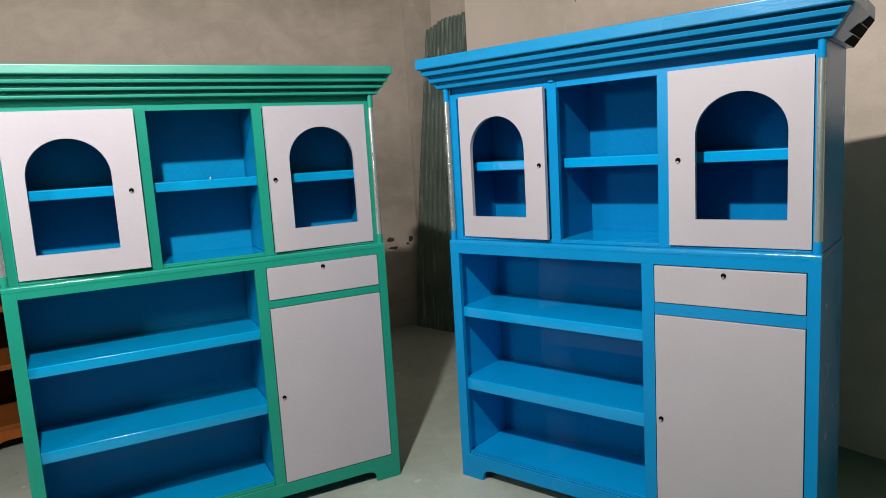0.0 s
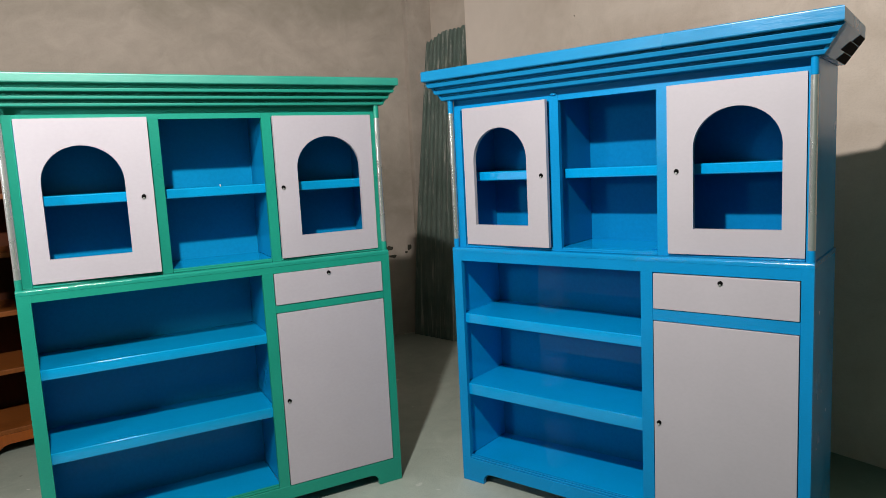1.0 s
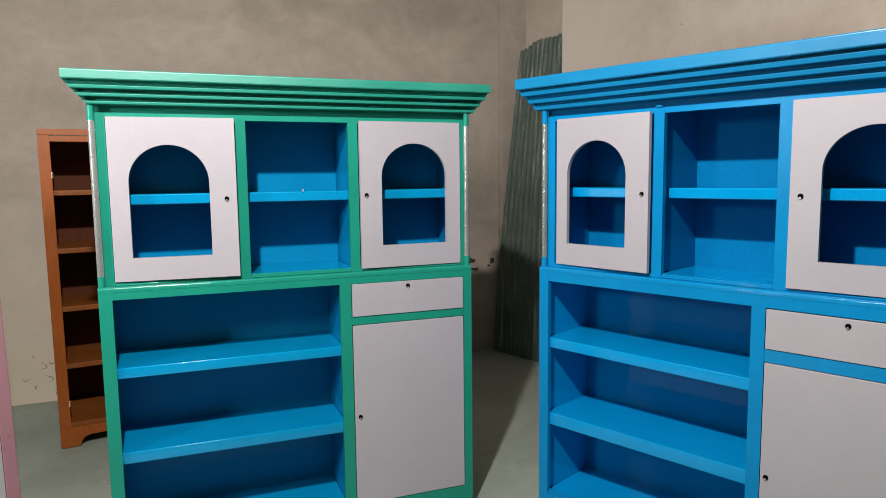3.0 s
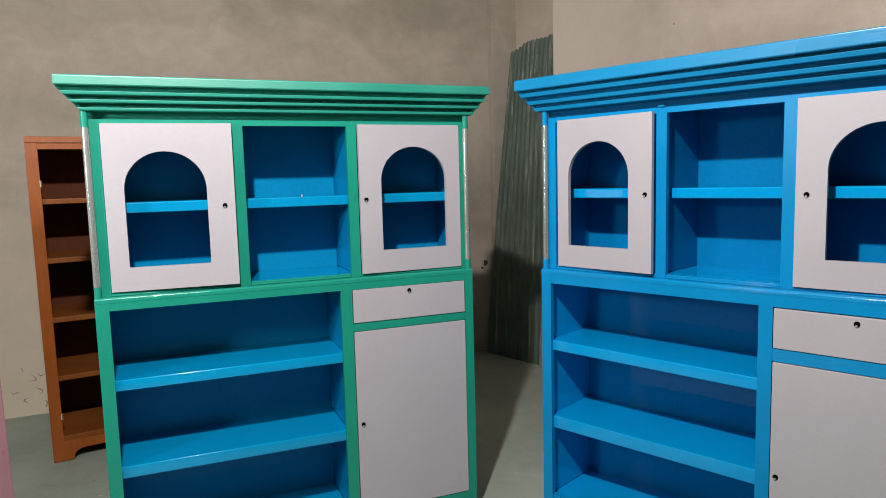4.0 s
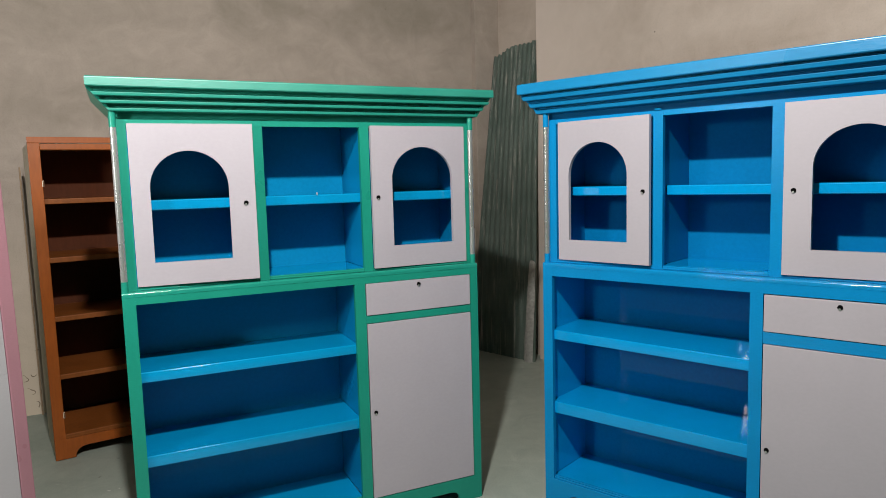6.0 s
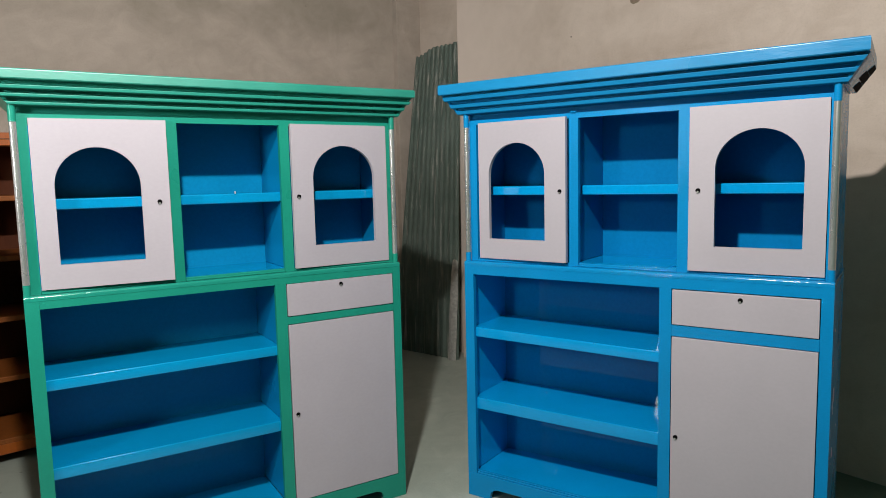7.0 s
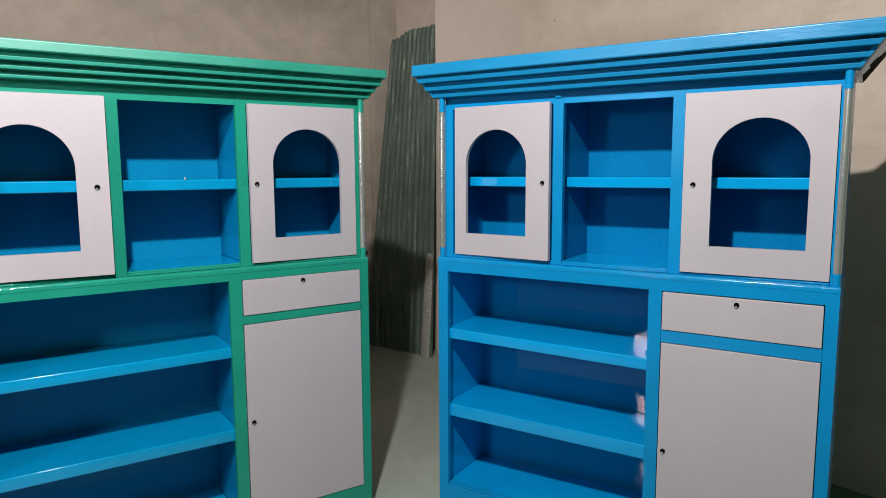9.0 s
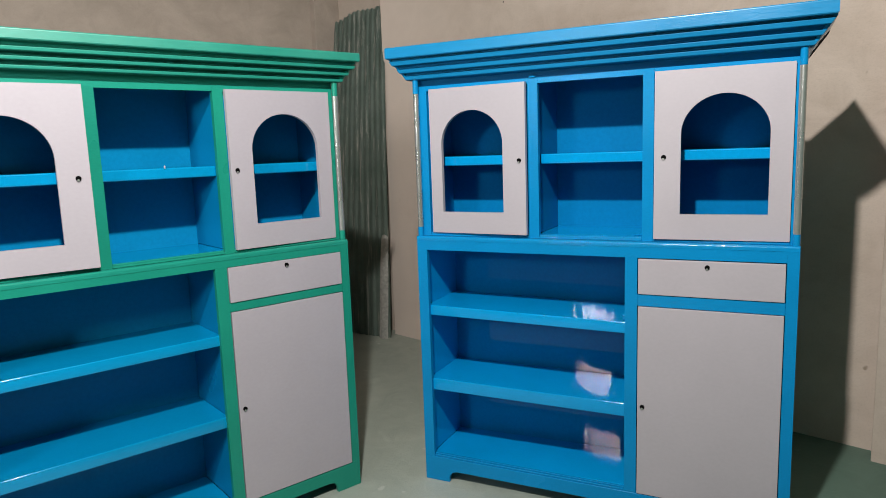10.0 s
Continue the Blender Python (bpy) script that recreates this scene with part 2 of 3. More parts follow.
def plaster(name, base, dark, light, scale=1.0, drops=None):
    """Bare cement plaster: trowel swirls, damp blotches, grit."""
    m, nt, b = nodes_of(name)
    big = noise_node(nt, 0.9 * scale, 5.0, 0.6, (1, 1, 1.6), 0.6)
    mid = noise_node(nt, 5.0 * scale, 6.0, 0.65, (1, 1, 1), 1.2)
    grit = noise_node(nt, 90.0, 4.0, 0.7)
    c1 = ramp(nt, big.outputs["Fac"], [(0.32, dark), (0.5, base), (0.68, light)])
    c2 = ramp(nt, mid.outputs["Fac"], [(0.3, dark), (0.55, base), (0.75, light)])
    c = mix_colour(nt, 0.35, c1.outputs["Color"], c2.outputs["Color"])
    speck = ramp(nt, grit.outputs["Fac"], [(0.25, (0.78, 0.78, 0.78)), (0.5, (1, 1, 1))])
    c = mix_colour(nt, 0.5, c, speck.outputs["Color"], "MULTIPLY")
    pits = noise_node(nt, 11.0, 2.0, 0.5)
    pit = ramp(nt, pits.outputs["Fac"], [(0.75, (1, 1, 1)), (0.80, (0.55, 0.52, 0.48))])
    c = mix_colour(nt, 1.0, c, pit.outputs["Color"], "MULTIPLY")
    if drops:
        spots = noise_node(nt, 16.0, 1.0, 0.4)
        patch = noise_node(nt, 1.3, 2.0, 0.5)
        m1 = ramp(nt, spots.outputs["Fac"], [(0.715, (0, 0, 0)), (0.74, (1, 1, 1))])
        m2 = ramp(nt, patch.outputs["Fac"], [(0.45, (0, 0, 0)), (0.60, (0.8, 0.8, 0.8))])
        both = mix_colour(nt, 1.0, m1.outputs["Color"], m2.outputs["Color"], "MULTIPLY")
        c = mix_colour(nt, both, c, drops)
    nt.links.new(c, b.inputs["Base Color"])
    b.inputs["Roughness"].default_value = 0.85
    add = nt.nodes.new("ShaderNodeMath")
    add.operation = "MULTIPLY_ADD"
    nt.links.new(mid.outputs["Fac"], add.inputs[0])
    add.inputs[1].default_value = 3.0
    nt.links.new(grit.outputs["Fac"], add.inputs[2])
    bump(nt, b, add.outputs[0], 0.30, 0.004)
    return m


WALL = plaster("cement_plaster", (0.402, 0.334, 0.279), (0.280, 0.240, 0.190), (0.505, 0.420, 0.359))


def lighten_wall(mat, colour, x_end, z_end=1.55):
    """Lightens a wall's colour up to an uneven height z_end, ending x_end metres along it."""
    nt = mat.node_tree
    b = nt.nodes["Principled BSDF"]
    bare = b.inputs["Base Color"].links[0].from_socket
    co = nt.nodes.new("ShaderNodeTexCoord")
    xyz = nt.nodes.new("ShaderNodeSeparateXYZ")
    nt.links.new(co.outputs["Object"], xyz.inputs[0])
    n = noise_node(nt, 2.2, 5.0, 0.6)
    masks = []
    for axis, far, spread in (("Z", z_end, 1.3), ("X", x_end, 0.8)):
        m = nt.nodes.new("ShaderNodeMath")
        m.operation = "MULTIPLY_ADD"
        nt.links.new(n.outputs["Fac"], m.inputs[0])
        m.inputs[1].default_value = 0.7
        nt.links.new(xyz.outputs[axis], m.inputs[2])
        r = nt.nodes.new("ShaderNodeMapRange")
        r.inputs["From Min"].default_value, r.inputs["From Max"].default_value = far - spread, far + 0.35
        r.inputs["To Min"].default_value, r.inputs["To Max"].default_value = 1.0, 0.0
        nt.links.new(m.outputs[0], r.inputs["Value"])
        masks.append(r.outputs[0])
    both = nt.nodes.new("ShaderNodeMath")
    both.operation = "MULTIPLY"
    nt.links.new(masks[0], both.inputs[0])
    nt.links.new(masks[1], both.inputs[1])
    nt.links.new(mix_colour(nt, both.outputs[0], bare, colour), b.inputs["Base Color"])


LEFT_WALL = plaster("paler_low_plaster", (0.402, 0.334, 0.279), (0.280, 0.240, 0.190), (0.505, 0.420, 0.359))
# Left wall's colour is paler low down, away from the corner.
lighten_wall(LEFT_WALL, (0.62, 0.52, 0.40), 5.3)
WALL_RIGHT = plaster("beige_plaster", (0.560, 0.468, 0.395), (0.435, 0.350, 0.282), (0.64, 0.54, 0.458))
CORNER_WALL = plaster("lit_corner_plaster", (0.560, 0.468, 0.395), (0.435, 0.350, 0.282), (0.64, 0.54, 0.458))
# Corner end painted brighter, in place of light lost to the bulb's falloff.
lighten_wall(CORNER_WALL, (0.74, 0.625, 0.545), 1.1, 4.2)
# For unseen walls: dark green, so bounced light stays low and greenish.
WALL_DIM = plaster("unseen_wall_green", (0.007, 0.080, 0.052), (0.005, 0.060, 0.038), (0.010, 0.098, 0.064))
FLOOR = plaster("cement_floor", (0.330, 0.368, 0.318), (0.240, 0.280, 0.240), (0.41, 0.445, 0.385), 1.4, (0.62, 0.62, 0.58))
FLOOR.node_tree.nodes["Principled BSDF"].inputs["Roughness"].default_value = 0.55


def dark_side(mat, dark):
    """Darker green cement beyond an uneven line across the floor; this side of it is pale."""
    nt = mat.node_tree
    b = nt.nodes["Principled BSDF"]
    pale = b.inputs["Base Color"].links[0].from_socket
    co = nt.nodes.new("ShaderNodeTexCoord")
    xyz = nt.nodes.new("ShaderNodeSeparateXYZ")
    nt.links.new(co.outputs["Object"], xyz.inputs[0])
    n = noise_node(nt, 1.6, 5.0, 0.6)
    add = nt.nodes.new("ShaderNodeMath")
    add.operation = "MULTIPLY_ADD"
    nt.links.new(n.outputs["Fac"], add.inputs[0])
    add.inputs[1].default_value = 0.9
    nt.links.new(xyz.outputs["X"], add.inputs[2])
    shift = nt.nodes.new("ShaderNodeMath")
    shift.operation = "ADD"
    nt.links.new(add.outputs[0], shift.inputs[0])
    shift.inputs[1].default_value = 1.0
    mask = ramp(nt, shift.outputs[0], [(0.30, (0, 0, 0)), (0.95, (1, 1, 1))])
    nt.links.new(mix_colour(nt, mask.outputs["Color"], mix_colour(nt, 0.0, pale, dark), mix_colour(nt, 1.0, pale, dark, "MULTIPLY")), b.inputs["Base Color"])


# The dark part also covers unseen floor, so less light bounces up.
dark_side(FLOOR, (0.30, 0.46, 0.42))
# For the unseen ceiling: nearly black, to cut bounced light.
ROOF = plaster("unseen_dark_ceiling", (0.05, 0.047, 0.043), (0.035, 0.032, 0.03), (0.07, 0.065, 0.06))


def tin():
    """Galvanised sheet gone dull green-grey, with pale broken streaks running down it."""
    m, nt, b = nodes_of("weathered_tin")
    streak = noise_node(nt, 26.0, 6.0, 0.75, (3.0, 3.0, 0.10))
    fleck = noise_node(nt, 14.0, 6.0, 0.75, (2.4, 2.4, 0.07))
    blot = noise_node(nt, 3.5, 5.0, 0.6)
    c1 = ramp(nt, streak.outputs["Fac"], [(0.35, (0.140, 0.198, 0.165)), (0.60, (0.225, 0.285, 0.243)), (0.70, (0.44, 0.47, 0.42))])
    c2 = ramp(nt, blot.outputs["Fac"], [(0.35, (0.145, 0.203, 0.170)), (0.7, (0.30, 0.352, 0.305))])
    c = mix_colour(nt, 0.5, c1.outputs["Color"], c2.outputs["Color"])
    mask = ramp(nt, fleck.outputs["Fac"], [(0.55, (0, 0, 0)), (0.67, (1, 1, 1))])
    nt.links.new(mix_colour(nt, mask.outputs["Color"], c, (0.60, 0.58, 0.52)), b.inputs["Base Color"])
    b.inputs["Roughness"].default_value, b.inputs["Metallic"].default_value = 0.55, 0.05
    bump(nt, b, streak.outputs["Fac"], 0.15, 0.003)
    return m


TIN = tin()


# ---- mesh helpers ----
def finish(bm, mat, name, smooth=False):
    me = bpy.data.meshes.new(name)
    bmesh.ops.recalc_face_normals(bm, faces=bm.faces)
    bm.to_mesh(me)
    bm.free()
    me.materials.append(mat)
    if smooth:
        me.polygons.foreach_set("use_smooth", [True] * len(me.polygons))
        me.set_sharp_from_angle(angle=radians(40))
    return me


def part(name, bm, material, parent=None, label="", smooth=False):
    ob = new(name, finish(bm, material, name, smooth))
    if parent is not None:
        ob.parent = parent
    if label:
        tagged(ob, label)
    return ob


def thing(name, label, category, place=(0, 0, 0), turn=0.0, group="", kind=""):
    ob = new(name)
    ob.empty_display_size = 0.1
    ob.matrix_basis = pose(*place, 0, 0, turn)
    return tagged(ob, label, category, group, kind)


def box(x0, x1, y0, y1, z0, z1, bev=0.002, bm=None, seg=2):
    own = bmesh.new()
    bmesh.ops.create_cube(own, size=1.0)
    for v in own.verts:
        v.co = Vector((x0 + (v.co.x + 0.5) * (x1 - x0), y0 + (v.co.y + 0.5) * (y1 - y0), z0 + (v.co.z + 0.5) * (z1 - z0)))
    if bev:
        bmesh.ops.bevel(own, geom=own.edges[:], offset=bev, segments=seg, affect="EDGES", profile=0.5)
    if bm is None:
        return own
    me = bpy.data.meshes.new("tmp")
    own.to_mesh(me)
    own.free()
    bm.from_mesh(me)
    bpy.data.meshes.remove(me)
    return bm


def rod(r, length, seg=16, r2=None):
    """An upright round bar from z=0."""
    bm = bmesh.new()
    bmesh.ops.create_cone(bm, cap_ends=True, segments=seg, radius1=r, radius2=r if r2 is None else r2, depth=length)
    bmesh.ops.translate(bm, verts=bm.verts, vec=(0, 0, length / 2))
    return bm


def slab(outline, y0, y1, bev=0.0015):
    """A board cut to an outline of (x, z), between y0 and y1."""
    bm = bmesh.new()
    f = bm.faces.new([bm.verts.new((x, y0, z)) for x, z in outline])
    ext = bmesh.ops.extrude_face_region(bm, geom=[f])
    bmesh.ops.translate(bm, verts=[v for v in ext["geom"] if isinstance(v, bmesh.types.BMVert)], vec=(0, y1 - y0, 0))
    bmesh.ops.recalc_face_normals(bm, faces=bm.faces)
    if bev:
        sharp = [e for e in bm.edges if len(e.link_faces) == 2 and e.calc_face_angle(0) > 0.5]
        bmesh.ops.bevel(bm, geom=sharp, offset=bev, segments=1, affect="EDGES")
    return bm


def ring_slab(outer, inner, y0, y1):
    """A board with a hole: outer and inner outlines of (x, z) with the same number of points."""
    bm = bmesh.new()
    rings = []
    for y in (y0, y1):
        rings.append(([bm.verts.new((x, y, z)) for x, z in outer], [bm.verts.new((x, y, z)) for x, z in inner]))
    (o0, i0), (o1, i1) = rings
    n = len(outer)
    for k in range(n):
        j = (k + 1) % n
        bm.faces.new((o0[k], o0[j], i0[j], i0[k]))
        bm.faces.new((o1[k], i1[k], i1[j], o1[j]))
        bm.faces.new((o0[k], o1[k], o1[j], o0[j]))
        bm.faces.new((i0[k], i0[j], i1[j], i1[k]))
    return bm


def place_bm(bm, x, y, z, rx=0, ry=0, rz=0):
    bmesh.ops.transform(bm, matrix=pose(x, y, z, rx, ry, rz), verts=bm.verts)
    return bm


# ---- the room ----
CORNER = Vector((-3.644, 5.200, 0))
LEFT_DIR = Vector((-0.380, -0.925, 0)).normalized()
RIGHT_DIR = Vector((0.950, -0.313, 0)).normalized()
HIGH = 3.9
EDGE = Vector((-2.93, 5.14, 0))
RECESS = EDGE + Vector((0.025, 0.076, 0))
A = CORNER + LEFT_DIR * 7.6
B = RECESS + RIGHT_DIR * 6.2
D = B + LEFT_DIR * 7.6


def wall(name, p, q, label, thick=0.2, mat=None):
    """A wall from p to q whose room side is to the right of the way from p to q."""
    d = (q - p).normalized()
    out = Vector((-d.y, d.x, 0))
    length = (q - p).length
    bm = box(-thick, length + thick, 0, thick, -0.1, HIGH + 0.1, 0)
    ob = part(name, bm, mat or WALL)
    ob.matrix_basis = Matrix.Translation(p) @ Matrix.Rotation(math.atan2(d.y, d.x), 4, "Z")
    return tagged(ob, label, "wall", kind="structure")


wall("wall_left", A, CORNER + LEFT_DIR * -0.55, "bare cement plaster wall with trowel marks and damp stains", mat=LEFT_WALL)
wall("wall_right", RECESS - RIGHT_DIR * 1.1, B, "bare beige cement plaster wall with faint blotches", mat=WALL_RIGHT)
# Two unseen walls, added to close the room and tint what light bounces.
wall("wall_back", D, A, "unseen dark green wall closing the room, tinting bounced light", mat=WALL_DIM)
wall("wall_side", B, D, "unseen dark green wall closing the room, tinting bounced light", mat=WALL_DIM)
floor_bm = bmesh.new()
floor_bm.faces.new([floor_bm.verts.new(p) for p in (A, D, B, CORNER)])
bmesh.ops.scale(floor_bm, vec=(1.1, 1.1, 1), verts=floor_bm.verts)
ext = bmesh.ops.extrude_face_region(floor_bm, geom=floor_bm.faces[:])
bmesh.ops.translate(floor_bm, verts=[v for v in ext["geom"] if isinstance(v, bmesh.types.BMVert)], vec=(0, 0, -0.1))
tagged(part("floor", floor_bm, FLOOR), "smooth grey cement floor with dust and faint stains", "floor", kind="structure")
# Unseen ceiling, kept dark so shadows stay deep.
ceil_bm = bmesh.new()
ceil_bm.faces.new([ceil_bm.verts.new(p + Vector((0, 0, HIGH))) for p in (A, D, B, CORNER)])
bmesh.ops.scale(ceil_bm, vec=(1.1, 1.1, 1), verts=ceil_bm.verts)
ext = bmesh.ops.extrude_face_region(ceil_bm, geom=ceil_bm.faces[:])
bmesh.ops.translate(ceil_bm, verts=[v for v in ext["geom"] if isinstance(v, bmesh.types.BMVert)], vec=(0, 0, 0.1))
tagged(part("ceiling", ceil_bm, ROOF), "unseen dark ceiling closing the room, cutting bounced light", "ceiling", kind="structure")

# Thicker stretch of the right wall, its end pilaster, and the narrow pilaster in the corner.


def along(name, start, d, length, deep, label, mat=WALL_RIGHT):
    bm = box(0, length, 0, deep, -0.05, HIGH, 0.004)
    ob = part(name, bm, mat)
    ob.matrix_basis = Matrix.Translation(start) @ Matrix.Rotation(math.atan2(d.y, d.x), 4, "Z")
    return tagged(ob, label, "wall", kind="structure")


along("wall_right_thick", EDGE, RIGHT_DIR, 3.60, 0.12, "thicker stretch of beige cement plaster wall", CORNER_WALL)
along("pilaster_right", Vector((0.412, 3.905, 0)), RIGHT_DIR, 0.30, 0.15, "plastered brick pilaster standing out of the wall")
along("pilaster_corner", CORNER + Vector((-0.04, 0.0, 0)), RIGHT_DIR, 0.095, 0.45, "narrow plastered pilaster in the room corner", WALL)


# Chipped plaster at the foot of one wall and a nail hole in the other.
CHIP = plain("damp_chip", (0.23, 0.175, 0.125), 0.9)


def wall_spot(name, parent, start, d, dist, z, w, h, mat, seed, label):
    """A thin ragged patch on a wall's face."""
    rnd = random.Random(seed)
    inward = Vector((d.y, -d.x, 0))
    if inward.y > 0:
        inward = -inward
    bm = bmesh.new()
    n = 14
    ring = []
    for k in range(n):
        a = 2 * math.pi * k / n
        q = rnd.uniform(0.55, 1.1)
        ring.append(start + d * (dist + w * q * math.cos(a)) + Vector((0, 0, z + h * q * math.sin(a))))
    low = [bm.verts.new(p - inward * 0.004) for p in ring]
    high = [bm.verts.new(p + inward * 0.0012) for p in ring]
    bm.faces.new(high)
    for k in range(n):
        bm.faces.new((low[k], low[(k + 1) % n], high[(k + 1) % n], high[k]))
    ob = part(name, bm, mat, None, label)
    ob.parent = parent
    ob.matrix_parent_inverse = parent.matrix_basis.inverted()
    return ob


def wall_flake(name, parent, start, d, dist, z, r, arc, thick, mat, seed, label):
    """A thin curved mark where a skin of plaster has lifted."""
    rnd = random.Random(seed)
    inward = Vector((d.y, -d.x, 0))
    if inward.y > 0:
        inward = -inward
    a0, n = rnd.uniform(0, 6.28), 16
    bm = bmesh.new()
    rows = []
    for k in range(n + 1):
        a = a0 + arc * k / n
        w = thick * math.sin(math.pi * (k + 0.4) / (n + 0.8)) * rnd.uniform(0.6, 1.3)
        rr = r * (1 + 0.18 * math.sin(3.1 * a + seed))
        rows.append([start + d * (dist + q * math.cos(a)) + Vector((0, 0, z + 0.8 * q * math.sin(a))) for q in (rr - w, rr + w)])
    front = [[bm.verts.new(p + inward * 0.0012) for p in row] for row in rows]
    back = [[bm.verts.new(p - inward * 0.004) for p in row] for row in rows]
    for k in range(n):
        bm.faces.new((front[k][0], front[k][1], front[k + 1][1], front[k + 1][0]))
        for i in (0, 1):
            bm.faces.new((front[k][i], front[k + 1][i], back[k + 1][i], back[k][i]))
    ob = part(name, bm, mat, None, label)
    ob.parent = parent
    ob.matrix_parent_inverse = parent.matrix_basis.inverted()
    return ob


SMUDGE = plain("dark_smudge_colour", (0.045, 0.042, 0.030), 0.9)
left_wall, thick_wall = bpy.data.objects["wall_left"], bpy.data.objects["wall_right_thick"]
for k, (dist, z, r, arc, w) in enumerate(((3.675, 0.265, 0.030, 3.6, 0.0035), (3.650, 0.165, 0.036, 2.6, 0.004), (3.605, 0.300, 0.026, 2.2, 0.004),
                                          (3.700, 0.110, 0.022, 3.0, 0.004), (3.630, 0.060, 0.045, 1.6, 0.005), (3.735, 0.330, 0.018, 2.6, 0.003),
                                          (3.590, 0.470, 0.020, 1.9, 0.003), (3.770, 0.190, 0.026, 2.4, 0.004))):
    wall_flake("plaster_flake", left_wall, CORNER, LEFT_DIR, dist, z, r, arc, w, CHIP, k + 3, "brown lifted edge in the plaster")
# Small dark smudges on the left wall near the corner.
for k, (dist, z, w, h) in enumerate(((0.285, 0.822, 0.040, 0.026), (0.075, 0.812, 0.026, 0.034), (0.255, 0.745, 0.055, 0.016), (0.11, 0.77, 0.02, 0.012))):
    wall_spot("dark_smudge", left_wall, CORNER, LEFT_DIR, dist, z, w, h, SMUDGE, k + 60, "small dark smudge on the plaster")
wall_spot("damp_stain", thick_wall, EDGE, RIGHT_DIR, 1.80, 2.673, 0.075, 0.035, CHIP, 44, "brown damp stain on the plaster")
wall_spot("nail_hole", thick_wall, EDGE, RIGHT_DIR, 1.262, 2.526, 0.005, 0.006, BLACK, 40, "small dark nail hole")


# ---- the two display cabinets ----
W, DEEP, BACK, UP = 1.545, 0.445, 0.370, 0.0325


def arch_window(x0, x1, z0, zs, ztop, n=28):
    """The outline of a window with an arched head, anticlockwise from the lower left."""
    cx, rx, rz = (x0 + x1) / 2, (x1 - x0) / 2, ztop - zs
    pts = [(x0, z0), (x1, z0), (x1, (z0 + zs) / 2)]
    pts += [(cx + rx * math.cos(a), zs + rz * math.sin(a)) for a in [math.pi * k / n for k in range(n + 1)]]
    pts += [(x0, (z0 + zs) / 2)]
    return pts


def outward(pts, x0, x1, z0, z1):
    """For each point of a window's outline a point on the door's edge."""
    cx, cz = (x0 + x1) / 2, (z0 + z1) / 2
    res = []
    for x, z in pts:
        dx, dz = x - cx, z - cz
        k = min(((x1 - cx) if dx > 0 else (x0 - cx)) / dx if abs(dx) > 1e-6 else 1e9, ((z1 - cz) if dz > 0 else (z0 - cz)) / dz if abs(dz) > 1e-6 else 1e9)
        res.append((cx + dx * k, cz + dz * k))
    # the nearest points snap into the door's corners
    for corner in ((x0, z0), (x1, z0), (x1, z1), (x0, z1)):
        best = min(range(len(res)), key=lambda i: (res[i][0] - corner[0]) ** 2 + (res[i][1] - corner[1]) ** 2)
        res[best] = corner
    return res


def keyhole(parent, x, y, z):
    """A drilled lock hole with its steel barrel."""
    hole = part("keyhole", place_bm(rod(0.0090, 0.0035, 20), x, y + 0.001, z, 90), BLACK, parent, "dark drilled keyhole")
    bm = rod(0.0040, 0.002, 12)
    part("lock_barrel", place_bm(bm, x - 0.001, y - 0.0018, z - 0.0060, 90), STEEL, hole, "small steel lock barrel")


def arched_door(parent, x0, x1, z0, z1, win, key, swing, mat, hinge_left=True):
    """A white door with an arched opening, hinged at its outer edge."""
    hx = x0 if hinge_left else x1
    sgn = -1 if hinge_left else 1
    pts = arch_window(*win)
    bm = ring_slab(outward(pts, x0, x1, z0, z1), pts, 0.0, 0.018)
    bmesh.ops.translate(bm, verts=bm.verts, vec=(-hx, 0, 0))
    door = part("arched_door", bm, mat, parent, "white painted door with an arched unglazed opening, slightly ajar" if swing else "white painted door with an arched unglazed opening, shut")
    door.location = (hx, UP - 0.006, 0)
    door.rotation_euler = (0, 0, sgn * radians(swing))
    keyhole(door, key[0] - hx, -0.001, key[1])
    return door


def cornice_overhang(tiers, z):
    """How far the sloping end of the cornice stands out at the height z."""
    (o0, z0, _), (o3, z3, _) = tiers[0], tiers[3]
    return o3 + (o0 - o3) * min(1.0, max(0.0, (z - z3) / (z0 - z3)))


def cornice_section(o, z0, z1, o2, z2, b):
    """The outline (overhang, height) of one moulding with its sloping underside."""
    lean = 0.10 * (z1 - z0) if o < 0.06 else 0.0
    sec = [(o2, z2), (o2, z0 - 0.0015), (o - lean - b * 0.5, z0), (o - lean, z0 + b * 0.6)]
    sec += [(o - b + b * math.cos(a), z1 - b + b * math.sin(a)) for a in (0, 0.39, 0.785, 1.18, 1.571)]
    return sec + ([(o - 0.010, z1), (o2 - 0.020, z2)] if o > 0.06 else [(o2 - 0.035, z1), (o2 - 0.035, z2)])


def cornice_top(parent, sec, mat, ends):
    """The top moulding, mitred round the front and both sides."""
    bm = bmesh.new()
    u0, u1 = -0.012, W + 0.012
    cols = []
    for q, z in sec:
        ql = ends[0] + ends[1] * q
        cols.append([bm.verts.new(p) for p in ((u0 - ql, DEEP, z), (u0 - ql, -q, z), (u1 + q, -q, z), (u1 + q, DEEP, z))])
    n = len(sec)
    for k in range(n):
        j = (k + 1) % n
        for side in range(3):
            bm.faces.new((cols[k][side], cols[k][side + 1], cols[j][side + 1], cols[j][side]))
    bm.faces.new([c[0] for c in cols])
    bm.faces.new([c[3] for c in cols])
    return part("cornice_moulding", bm, mat, parent)


